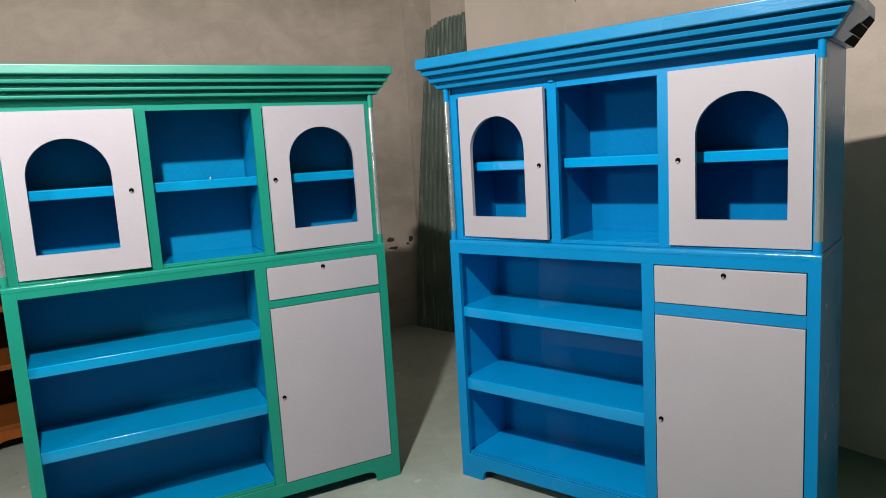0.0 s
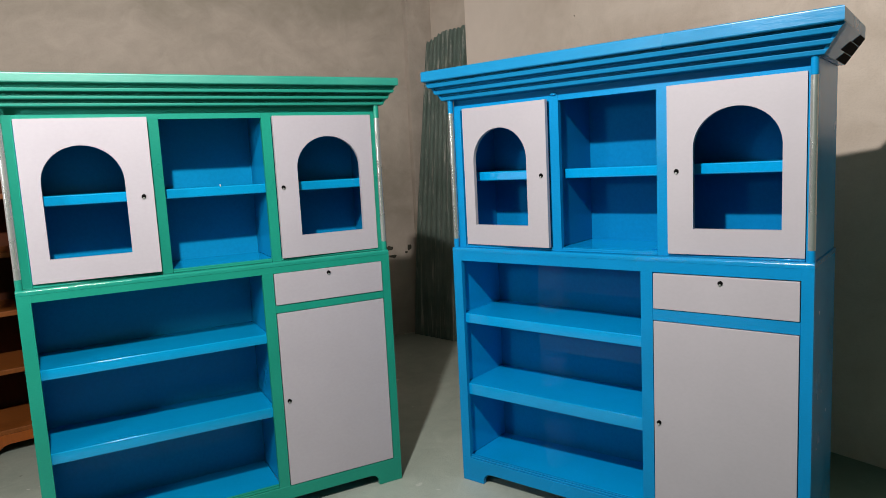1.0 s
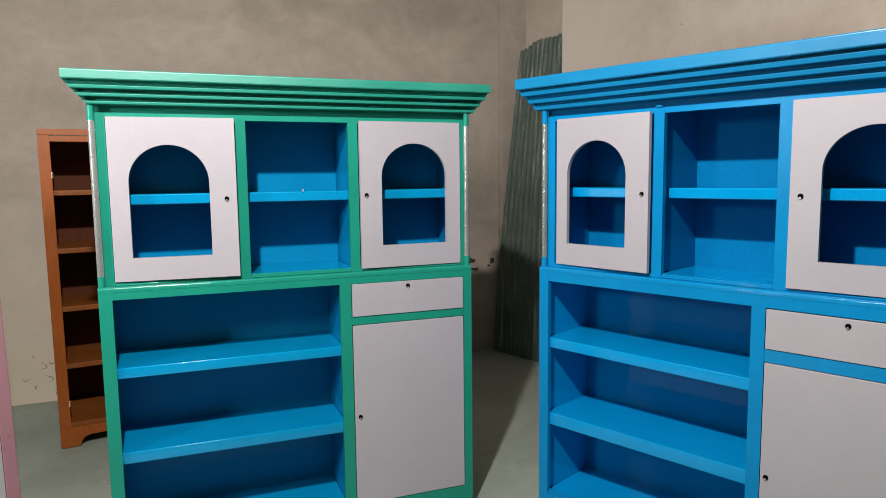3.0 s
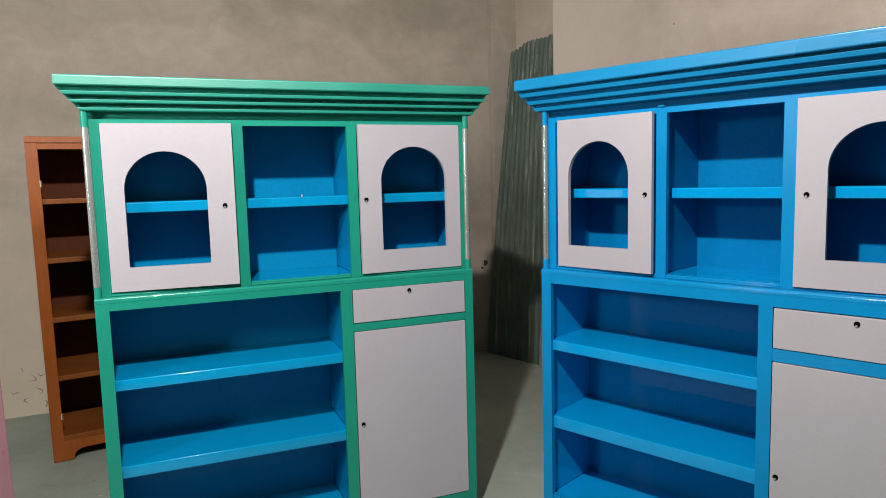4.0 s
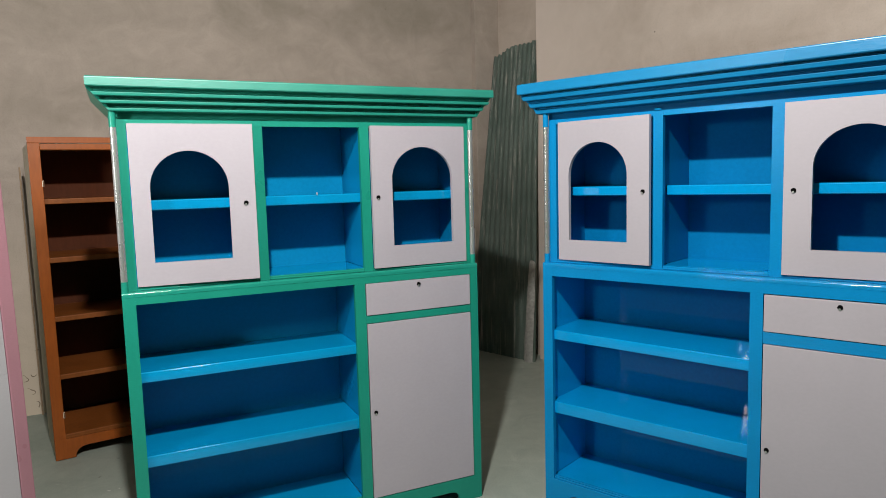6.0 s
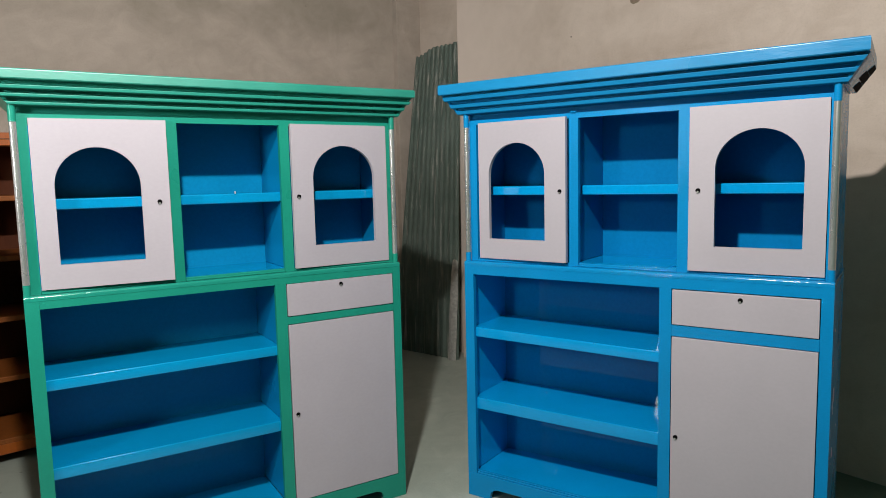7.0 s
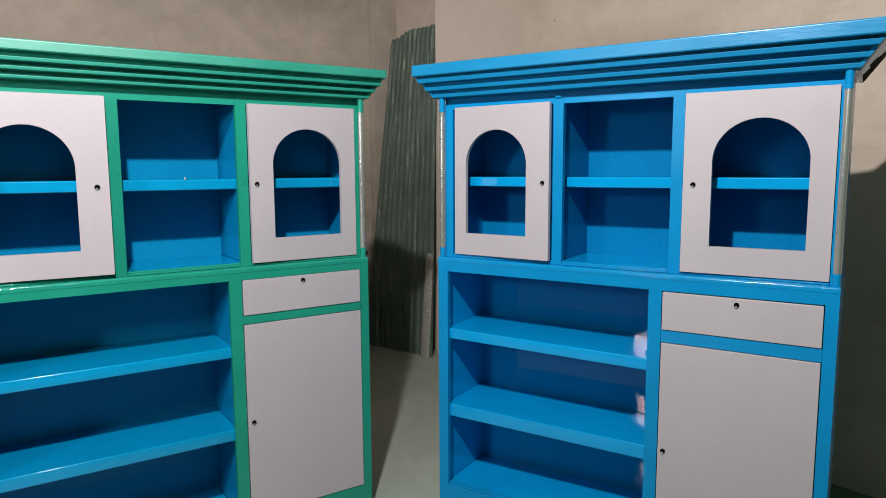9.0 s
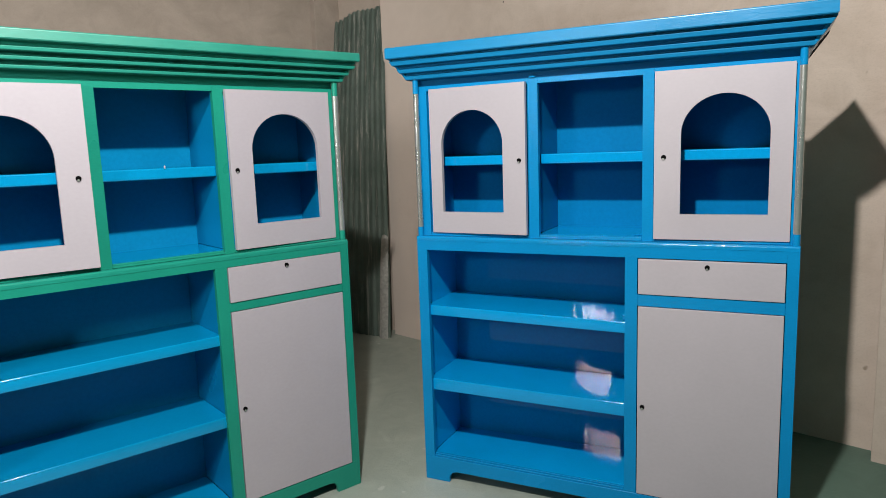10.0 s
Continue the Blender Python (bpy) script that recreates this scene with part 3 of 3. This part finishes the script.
def cornice_strip(parent, sec, mat, ends, tiers):
    """A lower moulding along the front, its ends sawn off along the slope."""
    bm = bmesh.new()
    left = [bm.verts.new((-0.012 - ends[0] - ends[1] * cornice_overhang(tiers, z), -q, z)) for q, z in sec]
    right = [bm.verts.new((W + 0.012 + cornice_overhang(tiers, z), -q, z)) for q, z in sec]
    n = len(sec)
    for k in range(n):
        j = (k + 1) % n
        bm.faces.new((left[k], left[j], right[j], right[k]))
    bm.faces.new(left)
    bm.faces.new(right)
    return part("cornice_moulding", bm, mat, parent)


def cornice_end(parent, mat, ends, tiers, right, block):
    """The sloping board that closes one end of the cornice, with or without a triangular block behind it."""
    def out(z, inset):
        q = cornice_overhang(tiers, z)
        return W + 0.012 + q - inset if right else -0.012 - ends[0] - ends[1] * q + inset
    z0, z1 = tiers[3][1], tiers[0][1] - 0.0005
    bm = bmesh.new()
    rings = []
    for inset in (0.0005, 0.0135):
        rings.append([bm.verts.new((out(z, inset), y, z)) for z, y in
                      ((z0, 0.010 - tiers[3][0]), (z0, DEEP - 0.001), (z1, DEEP - 0.001), (z1, 0.030 - tiers[0][0]))])
    bm.faces.new(rings[0])
    bm.faces.new(rings[1])
    for k in range(4):
        j = (k + 1) % 4
        bm.faces.new((rings[0][k], rings[0][j], rings[1][j], rings[1][k]))
    board = part("cornice_end", bm, mat, parent, "sloping end board of the cornice")
    if not block:
        return board
    # Unseen block, added to slope the cornice's shadow on the wall.
    top = tiers[0][2] - 0.002
    tip, inner, low = out(top, 0.004), (W - 0.075 if right else 0.075), (W - 0.002 if right else 0.002)
    part("cornice_block", slab([(tip, top), (inner, 1.8790), (low, 1.8790)], DEEP - 0.160, DEEP - 0.002, 0), PLY, parent, "unseen triangular block that shapes the cornice's shadow")
    return board


def cabinet(place, turn, outside, label, zs, swing):
    """A two-part display cabinet: open shelves, drawer and cupboard below, two arched doors and an open bay above."""
    c = thing("display_cabinet", label, "cabinet", place, turn, "painted display cabinets")
    # K and P are shaded copies of the inside paint I.
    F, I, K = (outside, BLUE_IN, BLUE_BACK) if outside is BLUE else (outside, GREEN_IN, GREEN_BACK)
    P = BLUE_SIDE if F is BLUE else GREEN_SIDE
    white = WHITE if F is BLUE else DIM_WHITE
    ledge = BLUE_LEDGE if F is BLUE else GREEN_LEDGE
    crown = BLUE_TOP if F is BLUE else GREEN_TOP
    dull = BLUE_DULL if F is BLUE else GREEN_DULL
    dt, db, lt = zs["drawer_top"], zs["drawer_bottom"], zs["door_top"]
    lb = 0.121
    # face frame of the lower half
    part("stile", box(0, 0.048, 0, 0.022, lb - 0.0028, 1.1502, 0), F, c)
    part("stile", box(1.505, W, 0, 0.022, lb - 0.0028, 1.1502, 0), F, c)
    part("stile", box(0.931, 0.979, 0.0005, 0.022, lb - 0.0028, max(dt, 1.106) + 0.0018, 0), F, c)
    part("rail", box(0.0482, 1.5048, 0.0004, 0.024, max(dt, 1.106) + 0.002, 1.1502, 0), F, c, "front rail under the worktop")
    part("rail", box(0.9792, 1.5048, 0.0008, 0.022, lt + 0.002, db - 0.002, 0.0025, None, 4), ledge if F is BLUE else F, c)
    apron = [(0, 0), (0.122, 0), (0.122, 0.018), (0.128, 0.036), (0.142, 0.050), (0.165, 0.056)]
    apron += [(W - x, z) for x, z in reversed(apron[1:])] + [(W, 0), (W, lb - 0.003), (0, lb - 0.003)]
    part("apron", slab(apron, -0.001, 0.021), F, c, "shaped skirting with bracket feet")
    # carcass of the lower half
    part("side_panel", box(0.001, 0.018, 0.0225, DEEP, 0.0, 1.1500), F, c)
    part("side_panel", box(W - 0.018, W - 0.001, 0.0225, DEEP, 0.0, 1.1500), F, c)
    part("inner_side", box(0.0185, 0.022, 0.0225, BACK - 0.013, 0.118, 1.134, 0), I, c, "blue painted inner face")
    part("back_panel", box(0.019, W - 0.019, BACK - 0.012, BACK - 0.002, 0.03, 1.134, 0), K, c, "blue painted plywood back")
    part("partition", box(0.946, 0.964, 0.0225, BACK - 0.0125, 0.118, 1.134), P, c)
    bm = box(0.0225, 0.9455, 0.0225, BACK - 0.0125, 0.088, 0.117)
    for v in bm.verts:
        v.co.z += zs["rise"] * (v.co.x - 0.0225) / 0.923
    part("bottom_board", bm, I, c, "blue painted bottom shelf")
    part("bottom_lip", box(0.049, 0.930, 0.004, 0.0220, 0.1185, 0.1275, 0.002), F, c, "thin painted lip along the bottom shelf")
    part("bottom_lip", box(0.049, 0.930, 0.010, 0.0221, 0.1280, 0.1330, 0.0015), F, c)
    part("cupboard_floor", box(0.9645, W - 0.019, 0.0225, BACK - 0.0125, 0.088, 0.117), I, c)
    for z1, h, sag in zs["shelves"]:
        bm = box(0.0225, 0.9455, 0.0195, BACK - 0.0125, z1 - h, z1, 0.006, None, 5)
        for v in bm.verts:
            v.co.z -= sag * (v.co.x - 0.0225) / 0.923
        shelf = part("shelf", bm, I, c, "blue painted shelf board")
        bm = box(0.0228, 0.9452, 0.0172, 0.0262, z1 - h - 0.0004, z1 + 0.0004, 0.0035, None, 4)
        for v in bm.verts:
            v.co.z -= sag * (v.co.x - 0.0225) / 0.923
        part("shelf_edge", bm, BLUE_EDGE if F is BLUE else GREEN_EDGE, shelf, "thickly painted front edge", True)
    nose = [(DEEP, 1.1503), (-0.0012, 1.1503)]
    nose += [(0.0078 - 0.009 * math.cos(a), 1.161 + 0.009 * math.sin(a)) for a in [math.pi / 2 * k / 6 for k in range(7)]]
    worktop = bmesh.new()
    ends = [[worktop.verts.new((x, y, z)) for y, z in nose + [(DEEP, 1.170)]] for x in (0.0, W)]
    for k in range(len(ends[0])):
        j = (k + 1) % len(ends[0])
        worktop.faces.new((ends[0][k], ends[0][j], ends[1][j], ends[1][k]))
    worktop.faces.new(ends[0])
    worktop.faces.new(ends[1])
    part("worktop", worktop, ledge, c, "projecting ledge between the two halves", True)
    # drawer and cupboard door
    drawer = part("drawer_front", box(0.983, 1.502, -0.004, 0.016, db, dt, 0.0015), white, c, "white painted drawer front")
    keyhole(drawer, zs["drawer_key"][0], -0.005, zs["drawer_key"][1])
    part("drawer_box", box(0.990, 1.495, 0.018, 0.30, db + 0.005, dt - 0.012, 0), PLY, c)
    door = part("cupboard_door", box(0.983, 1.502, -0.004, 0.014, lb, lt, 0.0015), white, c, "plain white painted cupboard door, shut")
    keyhole(door, zs["door_key"][0], -0.005, zs["door_key"][1])
    # upper half
    z0, z1 = 1.1705, 1.862
    zf = 1.833
    part("stile", box(0.020, 0.0575, UP, UP + 0.022, z0, zf, 0), F, c)
    part("stile", box(zs["door_right"] + 0.0025, W - 0.020, UP, UP + 0.022, z0, zf, 0), F, c)
    part("stile", box(0.5265, 0.569, UP - 0.001, UP + 0.022, z0, zf, 0), F, c)
    part("stile", box(0.990, 1.0315, UP - 0.001, UP + 0.022, z0, zf, 0), F, c)
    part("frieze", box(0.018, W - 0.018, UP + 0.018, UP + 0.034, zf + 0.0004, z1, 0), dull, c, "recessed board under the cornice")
    # Hidden strips behind the door edges, added to stop light leaking in.
    part("light_stop", box(1.0325, 1.5045, UP + 0.0225, UP + 0.032, 1.795, zf, 0), F, c)
    part("light_stop", box(0.058, 0.5255, UP + 0.0225, UP + 0.032, 1.795, zf, 0), F, c)
    for a, b in ((0.040, 0.100), (0.490, 0.5375), (1.0205, 1.062), (1.478, 1.515)):
        part("light_stop", box(a, b, UP + 0.0222, UP + 0.034, 1.1855, 1.7945, 0), I, c)
    for a, b in ((0.058, 0.526), (0.5695, 0.9895), (1.032, zs["door_right"] + 0.0022)):
        part("rail", box(a - 0.0003, b + 0.0003, UP + 0.0008, UP + 0.022, 1.8110, zf, 0), F, c)
        part("rail", box(a, b, UP + 0.0008, UP + 0.022, z0, 1.185, 0.003, None, 4), ledge, c)
        part("rail", box(a + 0.001, b - 0.001, UP - 0.005, UP + 0.0004, z0, 1.1775, 0.002, None, 3), ledge, c)
    part("side_panel", box(0.006, 0.022, UP + 0.0225, DEEP, z0, z1), F, c)
    part("side_panel", box(W - 0.022, W - 0.006, UP + 0.0225, DEEP, z0, z1), F, c)
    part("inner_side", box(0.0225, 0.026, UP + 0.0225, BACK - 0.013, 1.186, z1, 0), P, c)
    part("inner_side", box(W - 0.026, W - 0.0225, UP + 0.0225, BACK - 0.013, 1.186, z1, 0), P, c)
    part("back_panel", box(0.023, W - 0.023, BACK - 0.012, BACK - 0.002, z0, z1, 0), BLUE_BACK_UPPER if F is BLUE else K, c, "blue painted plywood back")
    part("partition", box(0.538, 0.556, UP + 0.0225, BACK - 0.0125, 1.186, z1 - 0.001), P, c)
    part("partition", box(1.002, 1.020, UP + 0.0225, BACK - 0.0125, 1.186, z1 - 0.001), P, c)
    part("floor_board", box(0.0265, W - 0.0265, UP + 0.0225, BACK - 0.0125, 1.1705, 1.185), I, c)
    for a, b in ((0.0265, 0.5375), (0.5565, 1.0015), (1.0205, W - 0.0265)):
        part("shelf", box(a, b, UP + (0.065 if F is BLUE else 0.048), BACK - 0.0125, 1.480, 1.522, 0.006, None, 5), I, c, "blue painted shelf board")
    part("top_panel", box(0.001, W - 0.001, 0.036, DEEP, z1 + 0.0005, 1.878), F, c, "top board sunk behind the cornice")
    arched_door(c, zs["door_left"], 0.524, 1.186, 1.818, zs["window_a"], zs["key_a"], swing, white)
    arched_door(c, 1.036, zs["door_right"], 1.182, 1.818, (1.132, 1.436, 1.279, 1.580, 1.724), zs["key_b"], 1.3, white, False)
    # round corner posts
    for x in (0.013, W - 0.013):
        post = part("corner_post", place_bm(rod(0.0125, 0.590, 20), x, 0.018, 1.212), SILVER, c, "slim silver-painted round corner post", True)
        part("post_foot", place_bm(rod(0.0128, 0.042, 20), x, 0.018, 1.1700), F, post, "", True)
        part("post_head", place_bm(rod(0.0128, 0.0605, 20), x, 0.018, 1.8015), F, post, "", True)
    # cornice of four stepped mouldings, each with a sloping underside
    tiers = zs["tiers"]
    for k, (o, a, b) in enumerate(tiers):
        o2, z2 = (tiers[k + 1][0] - zs["recess"], tiers[k + 1][2] + 0.0004) if k < 3 else (-0.022, 1.8608)
        sec = cornice_section(o, a, b, o2, a - 0.0018 if k == 0 else z2, 0.006 if k == 0 else 0.003)
        if k == 0:
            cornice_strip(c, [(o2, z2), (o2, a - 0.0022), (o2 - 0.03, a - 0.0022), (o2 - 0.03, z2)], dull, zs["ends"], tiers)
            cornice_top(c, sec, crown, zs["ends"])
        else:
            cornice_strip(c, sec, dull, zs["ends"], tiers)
    cornice_end(c, F, zs["ends"], tiers, False, False)
    end = cornice_end(c, F, zs["ends"], tiers, True, F is BLUE)
    # dark strips on one end board
    for za, zb, ya in zs["bare"]:
        bm = bmesh.new()
        ring = []
        for lift in (-0.002, 0.0014):
            ring.append([bm.verts.new((W + 0.012 + cornice_overhang(tiers, z) + lift, y, z)) for z, y in
                         ((za, ya), (za, DEEP - 0.0006), (zb, DEEP - 0.0006), (zb, ya + 0.05))])
        bm.faces.new(ring[0])
        bm.faces.new(ring[1])
        for k in range(4):
            bm.faces.new((ring[0][k], ring[0][(k + 1) % 4], ring[1][(k + 1) % 4], ring[1][k]))
        part("dark_strip", bm, BLACK, end, "dark strip on the cornice's end board")
    # dabs of thick paint left by the brush
    for x, y, z, size, mat, name in zs["dabs"]:
        bm = bmesh.new()
        bmesh.ops.create_icosphere(bm, subdivisions=3, radius=1.0)
        rnd = random.Random(int(x * 1000))
        ph = [rnd.uniform(0, 6.28) for _ in range(3)]
        for v in bm.verts:
            k = 1 + 0.25 * math.sin(3 * v.co.x + ph[0]) * math.sin(4 * v.co.y + ph[1]) + 0.15 * math.sin(6 * v.co.z + ph[2])
            v.co = Vector((x + v.co.x * size[0] * k, y + v.co.y * size[1] * k, z + v.co.z * size[2] * k))
        part("paint_dab", bm, mat, c, name, True)
    return c


cabinet((-1.505, 2.957, 0), 0.0, BLUE, "glossy blue wooden display cabinet with white doors and open shelves",
        dict(drawer_top=1.104, drawer_bottom=0.963, door_top=0.912, shelves=((0.848, 0.046, 0.010), (0.498, 0.056, 0.004)), rise=0.020,
             tiers=((0.068, 1.951, 1.998), (0.046, 1.923, 1.9415), (0.024, 1.891, 1.9075), (0.004, 1.8625, 1.8785)), ends=(0.007, 1.0), recess=0.011,
             # bare: lower and upper height and front edge of each dark strip
             bare=((1.8638, 1.8895, 0.23), (1.8918, 1.9215, 0.19), (1.9240, 1.9490, 0.27)),
             window_a=(0.128, 0.421, 1.279, 1.574, 1.719), door_left=0.072, door_right=1.510, drawer_key=(1.237, 1.081), door_key=(1.003, 0.498), key_a=(0.496, 1.499), key_b=(1.071, 1.497),
             dabs=((0.548, 0.030, 1.836, (0.015, 0.006, 0.005), BLUE_LEDGE, "glossy dab of thick paint"), (0.925, 0.040, 0.858, (0.010, 0.010, 0.014), BLUE_LEDGE, "glossy run of thick paint"),
                   (0.968, 0.075, 1.188, (0.014, 0.010, 0.006), BLUE_LEDGE, "glossy run of thick paint"))), 3.2)
cabinet((-2.3973, 1.3777, 0), 66.07, GREEN, "green painted display cabinet with white doors and blue shelves inside",
        dict(drawer_top=1.118, drawer_bottom=0.975, door_top=0.935, shelves=((0.846, 0.042, 0.0), (0.503, 0.046, 0.0)), rise=0.0,
             tiers=((0.062, 1.944, 1.980), (0.046, 1.9135, 1.926), (0.024, 1.8875, 1.899), (0.004, 1.8615, 1.8725)), ends=(-0.0215, 1.25), recess=0.022, bare=(),
             window_a=(0.128, 0.421, 1.276, 1.568, 1.713), door_left=0.060, door_right=1.503, drawer_key=(1.236, 1.097), door_key=(1.006, 0.525), key_a=(0.485, 1.500), key_b=(1.062, 1.501),
             dabs=((0.800, 0.075, 1.526, (0.0028, 0.0028, 0.006), WHITE, "dried dab of white paint"),)), 3.6)


# ---- the orange bookcase behind ----
def bookcase(place, turn):
    c = thing("bookcase", "orange-brown painted open wooden bookcase with five shelves, empty", "bookcase", place, turn)
    c.matrix_basis = pose(*place, 0, -0.2, turn)
    w, d, h = 0.80, 0.53, 1.868
    part("stile", box(0, 0.060, 0, 0.022, 0.05, h - 0.034), ORANGE, c)
    part("stile", box(w - 0.060, w, 0, 0.022, 0.05, h - 0.034), ORANGE, c)
    part("top_rail", box(0.0605, w - 0.0605, 0.001, 0.022, 1.797, h - 0.038), ORANGE, c)
    part("top_board", box(0.0, w, -0.001, 0.0222, h - 0.0335, h), ORANGE, c)
    part("top_panel", box(0.0185, w - 0.0185, 0.0226, d, h - 0.050, h - 0.0345), PLY, c, "unpainted top board")
    apron = [(0, 0), (0.105, 0), (0.108, 0.02), (0.118, 0.040), (0.140, 0.055), (0.170, 0.060)]
    apron += [(w - x, z) for x, z in reversed(apron[1:])] + [(w, 0), (w, 0.118), (0, 0.118)]
    part("apron", slab(apron, -0.001, 0.0215), ORANGE, c, "shaped skirting with bracket feet")
    part("side_panel", box(0.002, 0.018, 0.0225, d, 0, h - 0.0345), PLY, c, "unpainted pale side board")
    part("side_panel", box(w - 0.018, w - 0.002, 0.0225, d, 0, h - 0.0345), ORANGE, c)
    part("back_panel", box(0.0185, w - 0.0185, d - 0.010, d - 0.001, 0.06, h - 0.035, 0), ORANGE_BACK, c, "wooden back, darkened for the shade inside")
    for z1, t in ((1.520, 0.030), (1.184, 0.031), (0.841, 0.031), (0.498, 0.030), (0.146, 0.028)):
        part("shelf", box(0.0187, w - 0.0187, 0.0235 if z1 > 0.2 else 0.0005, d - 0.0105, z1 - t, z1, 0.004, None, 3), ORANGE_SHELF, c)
    for z in (1.590, 0.245):
        hinge = part("hinge", box(0.056, 0.066, -0.003, 0.012, z, z + 0.034, 0.001), PLY, c, "bare hinge leaf left on the stile")
        part("hinge_pin", place_bm(rod(0.0035, 0.030, 10), 0.064, -0.003, z + 0.002), PLY_EDGE, hinge)
    return c


bookcase((-3.993, 1.622, 0.004), 75.0)

# ---- thin brown batten against the wall beside the bookcase ----
batten = part("wooden_batten", box(-0.005, 0.005, 0.0, 0.006, 0.0, 1.735, 0.001), BATTEN)
batten.matrix_basis = pose(-4.965, 1.882, 0.0, 0, -0.3, 67.7)
tagged(batten, "thin brown wooden batten standing upright against the plaster wall", "batten")


# ---- white wardrobe with pink borders ----
def wardrobe(place, turn):
    c = thing("wardrobe", "white laminate wardrobe with pink painted frame and a groove", "wardrobe", place, turn)
    w, d, h = 0.92, 0.42, 1.672
    part("body", box(-w + 0.002, -0.002, 0.0205, d, 0, h - 0.002), PINK, c, "pink painted carcass")
    part("stile", box(-0.052, 0, 0, 0.020, 0, h, 0.003, None, 3), PINK, c)
    part("stile", box(-w, -w + 0.052, 0, 0.020, 0, h, 0.003, None, 3), PINK, c)
    part("top_rail", box(-w + 0.0525, -0.0525, 0.0005, 0.020, h - 0.046, h, 0.003, None, 3), PINK, c)
    door = part("door", box(-w + 0.054, -0.0535, 0.004, 0.0195, 0.822, h - 0.0475), LAMINATE, c, "white laminate front with a raised panel")
    part("raised_panel", box(-w + 0.10, -0.104, 0.0020, 0.0045, 0.862, 1.555, 0.002, None, 3), LAMINATE, door)
    part("drawer_front", box(-w + 0.054, -0.0535, 0.004, 0.0195, 0.02, 0.8135), LAMINATE, c, "white laminate lower front")
    part("groove_end", box(-0.088, -0.0537, 0.0042, 0.0190, 0.8130, 0.8225, 0), LAMINATE, door)
    return c


white = wardrobe((-2.895, 1.180, 0.016), 101.0)
white.matrix_basis = pose(-2.895, 1.180, 0.016, 0, -1.0, 101.0)


# ---- corrugated sheets in the corner ----
def corrugated(name, label, base_r, base_l, top_r, top_l, pitch, amp, bow, mat, seed):
    """A leaning corrugated sheet with a torn top edge."""
    rnd = random.Random(seed)
    nx, nz = 96, 40
    thickness = 0.0012
    p = [Vector(v) for v in (base_l, base_r, top_l, top_r)]
    width = (p[1] - p[0]).length
    across = (p[1] - p[0]).normalized()
    face = Vector((across.y, -across.x, 0))
    bm = bmesh.new()
    tear = [0.0]
    for i in range(nx):
        tear.append(tear[-1] + rnd.uniform(-0.003, 0.003))
    grid = []
    for k in range(nz + 1):
        h = k / nz
        row = []
        for i in range(nx + 1):
            s = i / nx
            q = p[0].lerp(p[1], s).lerp(p[2].lerp(p[3], s), h)
            wave = amp * math.sin(2 * math.pi * s * width / pitch)
            q = q + face * (wave + bow * math.sin(math.pi * h) * (0.6 + 0.4 * (1 - s)) + 0.006 * math.sin(7 * h + 3 * s))
            if k == nz:
                q.z += tear[i] - 0.035 * max(0.0, 1 - s / 0.30) ** 0.6 - 0.005 + (0.006 if math.sin(2 * math.pi * s * width / pitch) > 0 else 0)
            row.append(bm.verts.new(q))
        grid.append(row)
    for k in range(nz):
        for i in range(nx):
            bm.faces.new((grid[k][i], grid[k][i + 1], grid[k + 1][i + 1], grid[k + 1][i]))
    bmesh.ops.solidify(bm, geom=bm.faces[:], thickness=thickness)
    return tagged(part(name, bm, mat, None, "", True), label, "metal sheet")


corrugated("corrugated_sheet", "weathered dark corrugated tin sheet leaning in the room corner",
           (-2.900, 5.020, 0.0), (-3.62, 5.080, 0.0), (-2.900, 5.165, 2.730), (-3.462, 5.285, 2.700), 0.066, 0.0045, 0.03, TIN, 4)


def bent_offcut():
    """A narrow plain tin strip, bent round its length, standing at the sheet's foot."""
    bm = bmesh.new()
    rows = []
    for k in range(25):
        h = k / 24
        row = []
        for i in range(9):
            a = radians(-52 + 104 * i / 8)
            r = 0.058 * (1 - 0.30 * h ** 4)
            row.append(bm.verts.new((r * math.sin(a) + 0.040 * h, -r * math.cos(a) * 0.6 - 0.020 * (1 - h), 0.88 * h - (0.02 * (i - 4) ** 2 / 16 if k == 24 else 0))))
        rows.append(row)
    for k in range(24):
        for i in range(8):
            bm.faces.new((rows[k][i], rows[k][i + 1], rows[k + 1][i + 1], rows[k + 1][i]))
    bmesh.ops.solidify(bm, geom=bm.faces[:], thickness=0.002)
    ob = part("tin_offcut", bm, TIN_PALE, None, "", True)
    ob.matrix_basis = pose(-2.945, 5.028, 0.0, 0, 0, -8)
    return tagged(ob, "narrow pale bent tin strip standing beside the corrugated sheet", "metal strip")


bent_offcut()

# ---- lamps behind the camera's view ----
lamp = thing("hanging_bulb", "bare white bulb hanging from the ceiling on a cord", "lamp", KEY)
part("cord", place_bm(rod(0.004, HIGH - KEY[2] - 0.16, 8), 0, 0, 0.16), CORD, lamp)
part("holder", place_bm(rod(0.02, 0.07, 16), 0, 0, 0.09), CORD, lamp)
panel_lamp = thing("panel_lamp", "white panel lamp hung on a cord", "lamp", SIDE)
panel_lamp.matrix_basis = Matrix.Translation(SIDE)
tilt = look((0, 0, 0), Vector(AIM) - Vector(SIDE))
housing = box(-0.205, 0.205, -0.145, 0.145, 0.004, 0.03, 0.004)
bmesh.ops.transform(housing, matrix=tilt, verts=housing.verts)
part("housing", housing, BULB_WHITE, panel_lamp)
part("cord", place_bm(rod(0.003, HIGH - SIDE[2] + 0.02, 8), *(tilt @ Vector((0, 0.1, 0.02)))), CORD, panel_lamp)
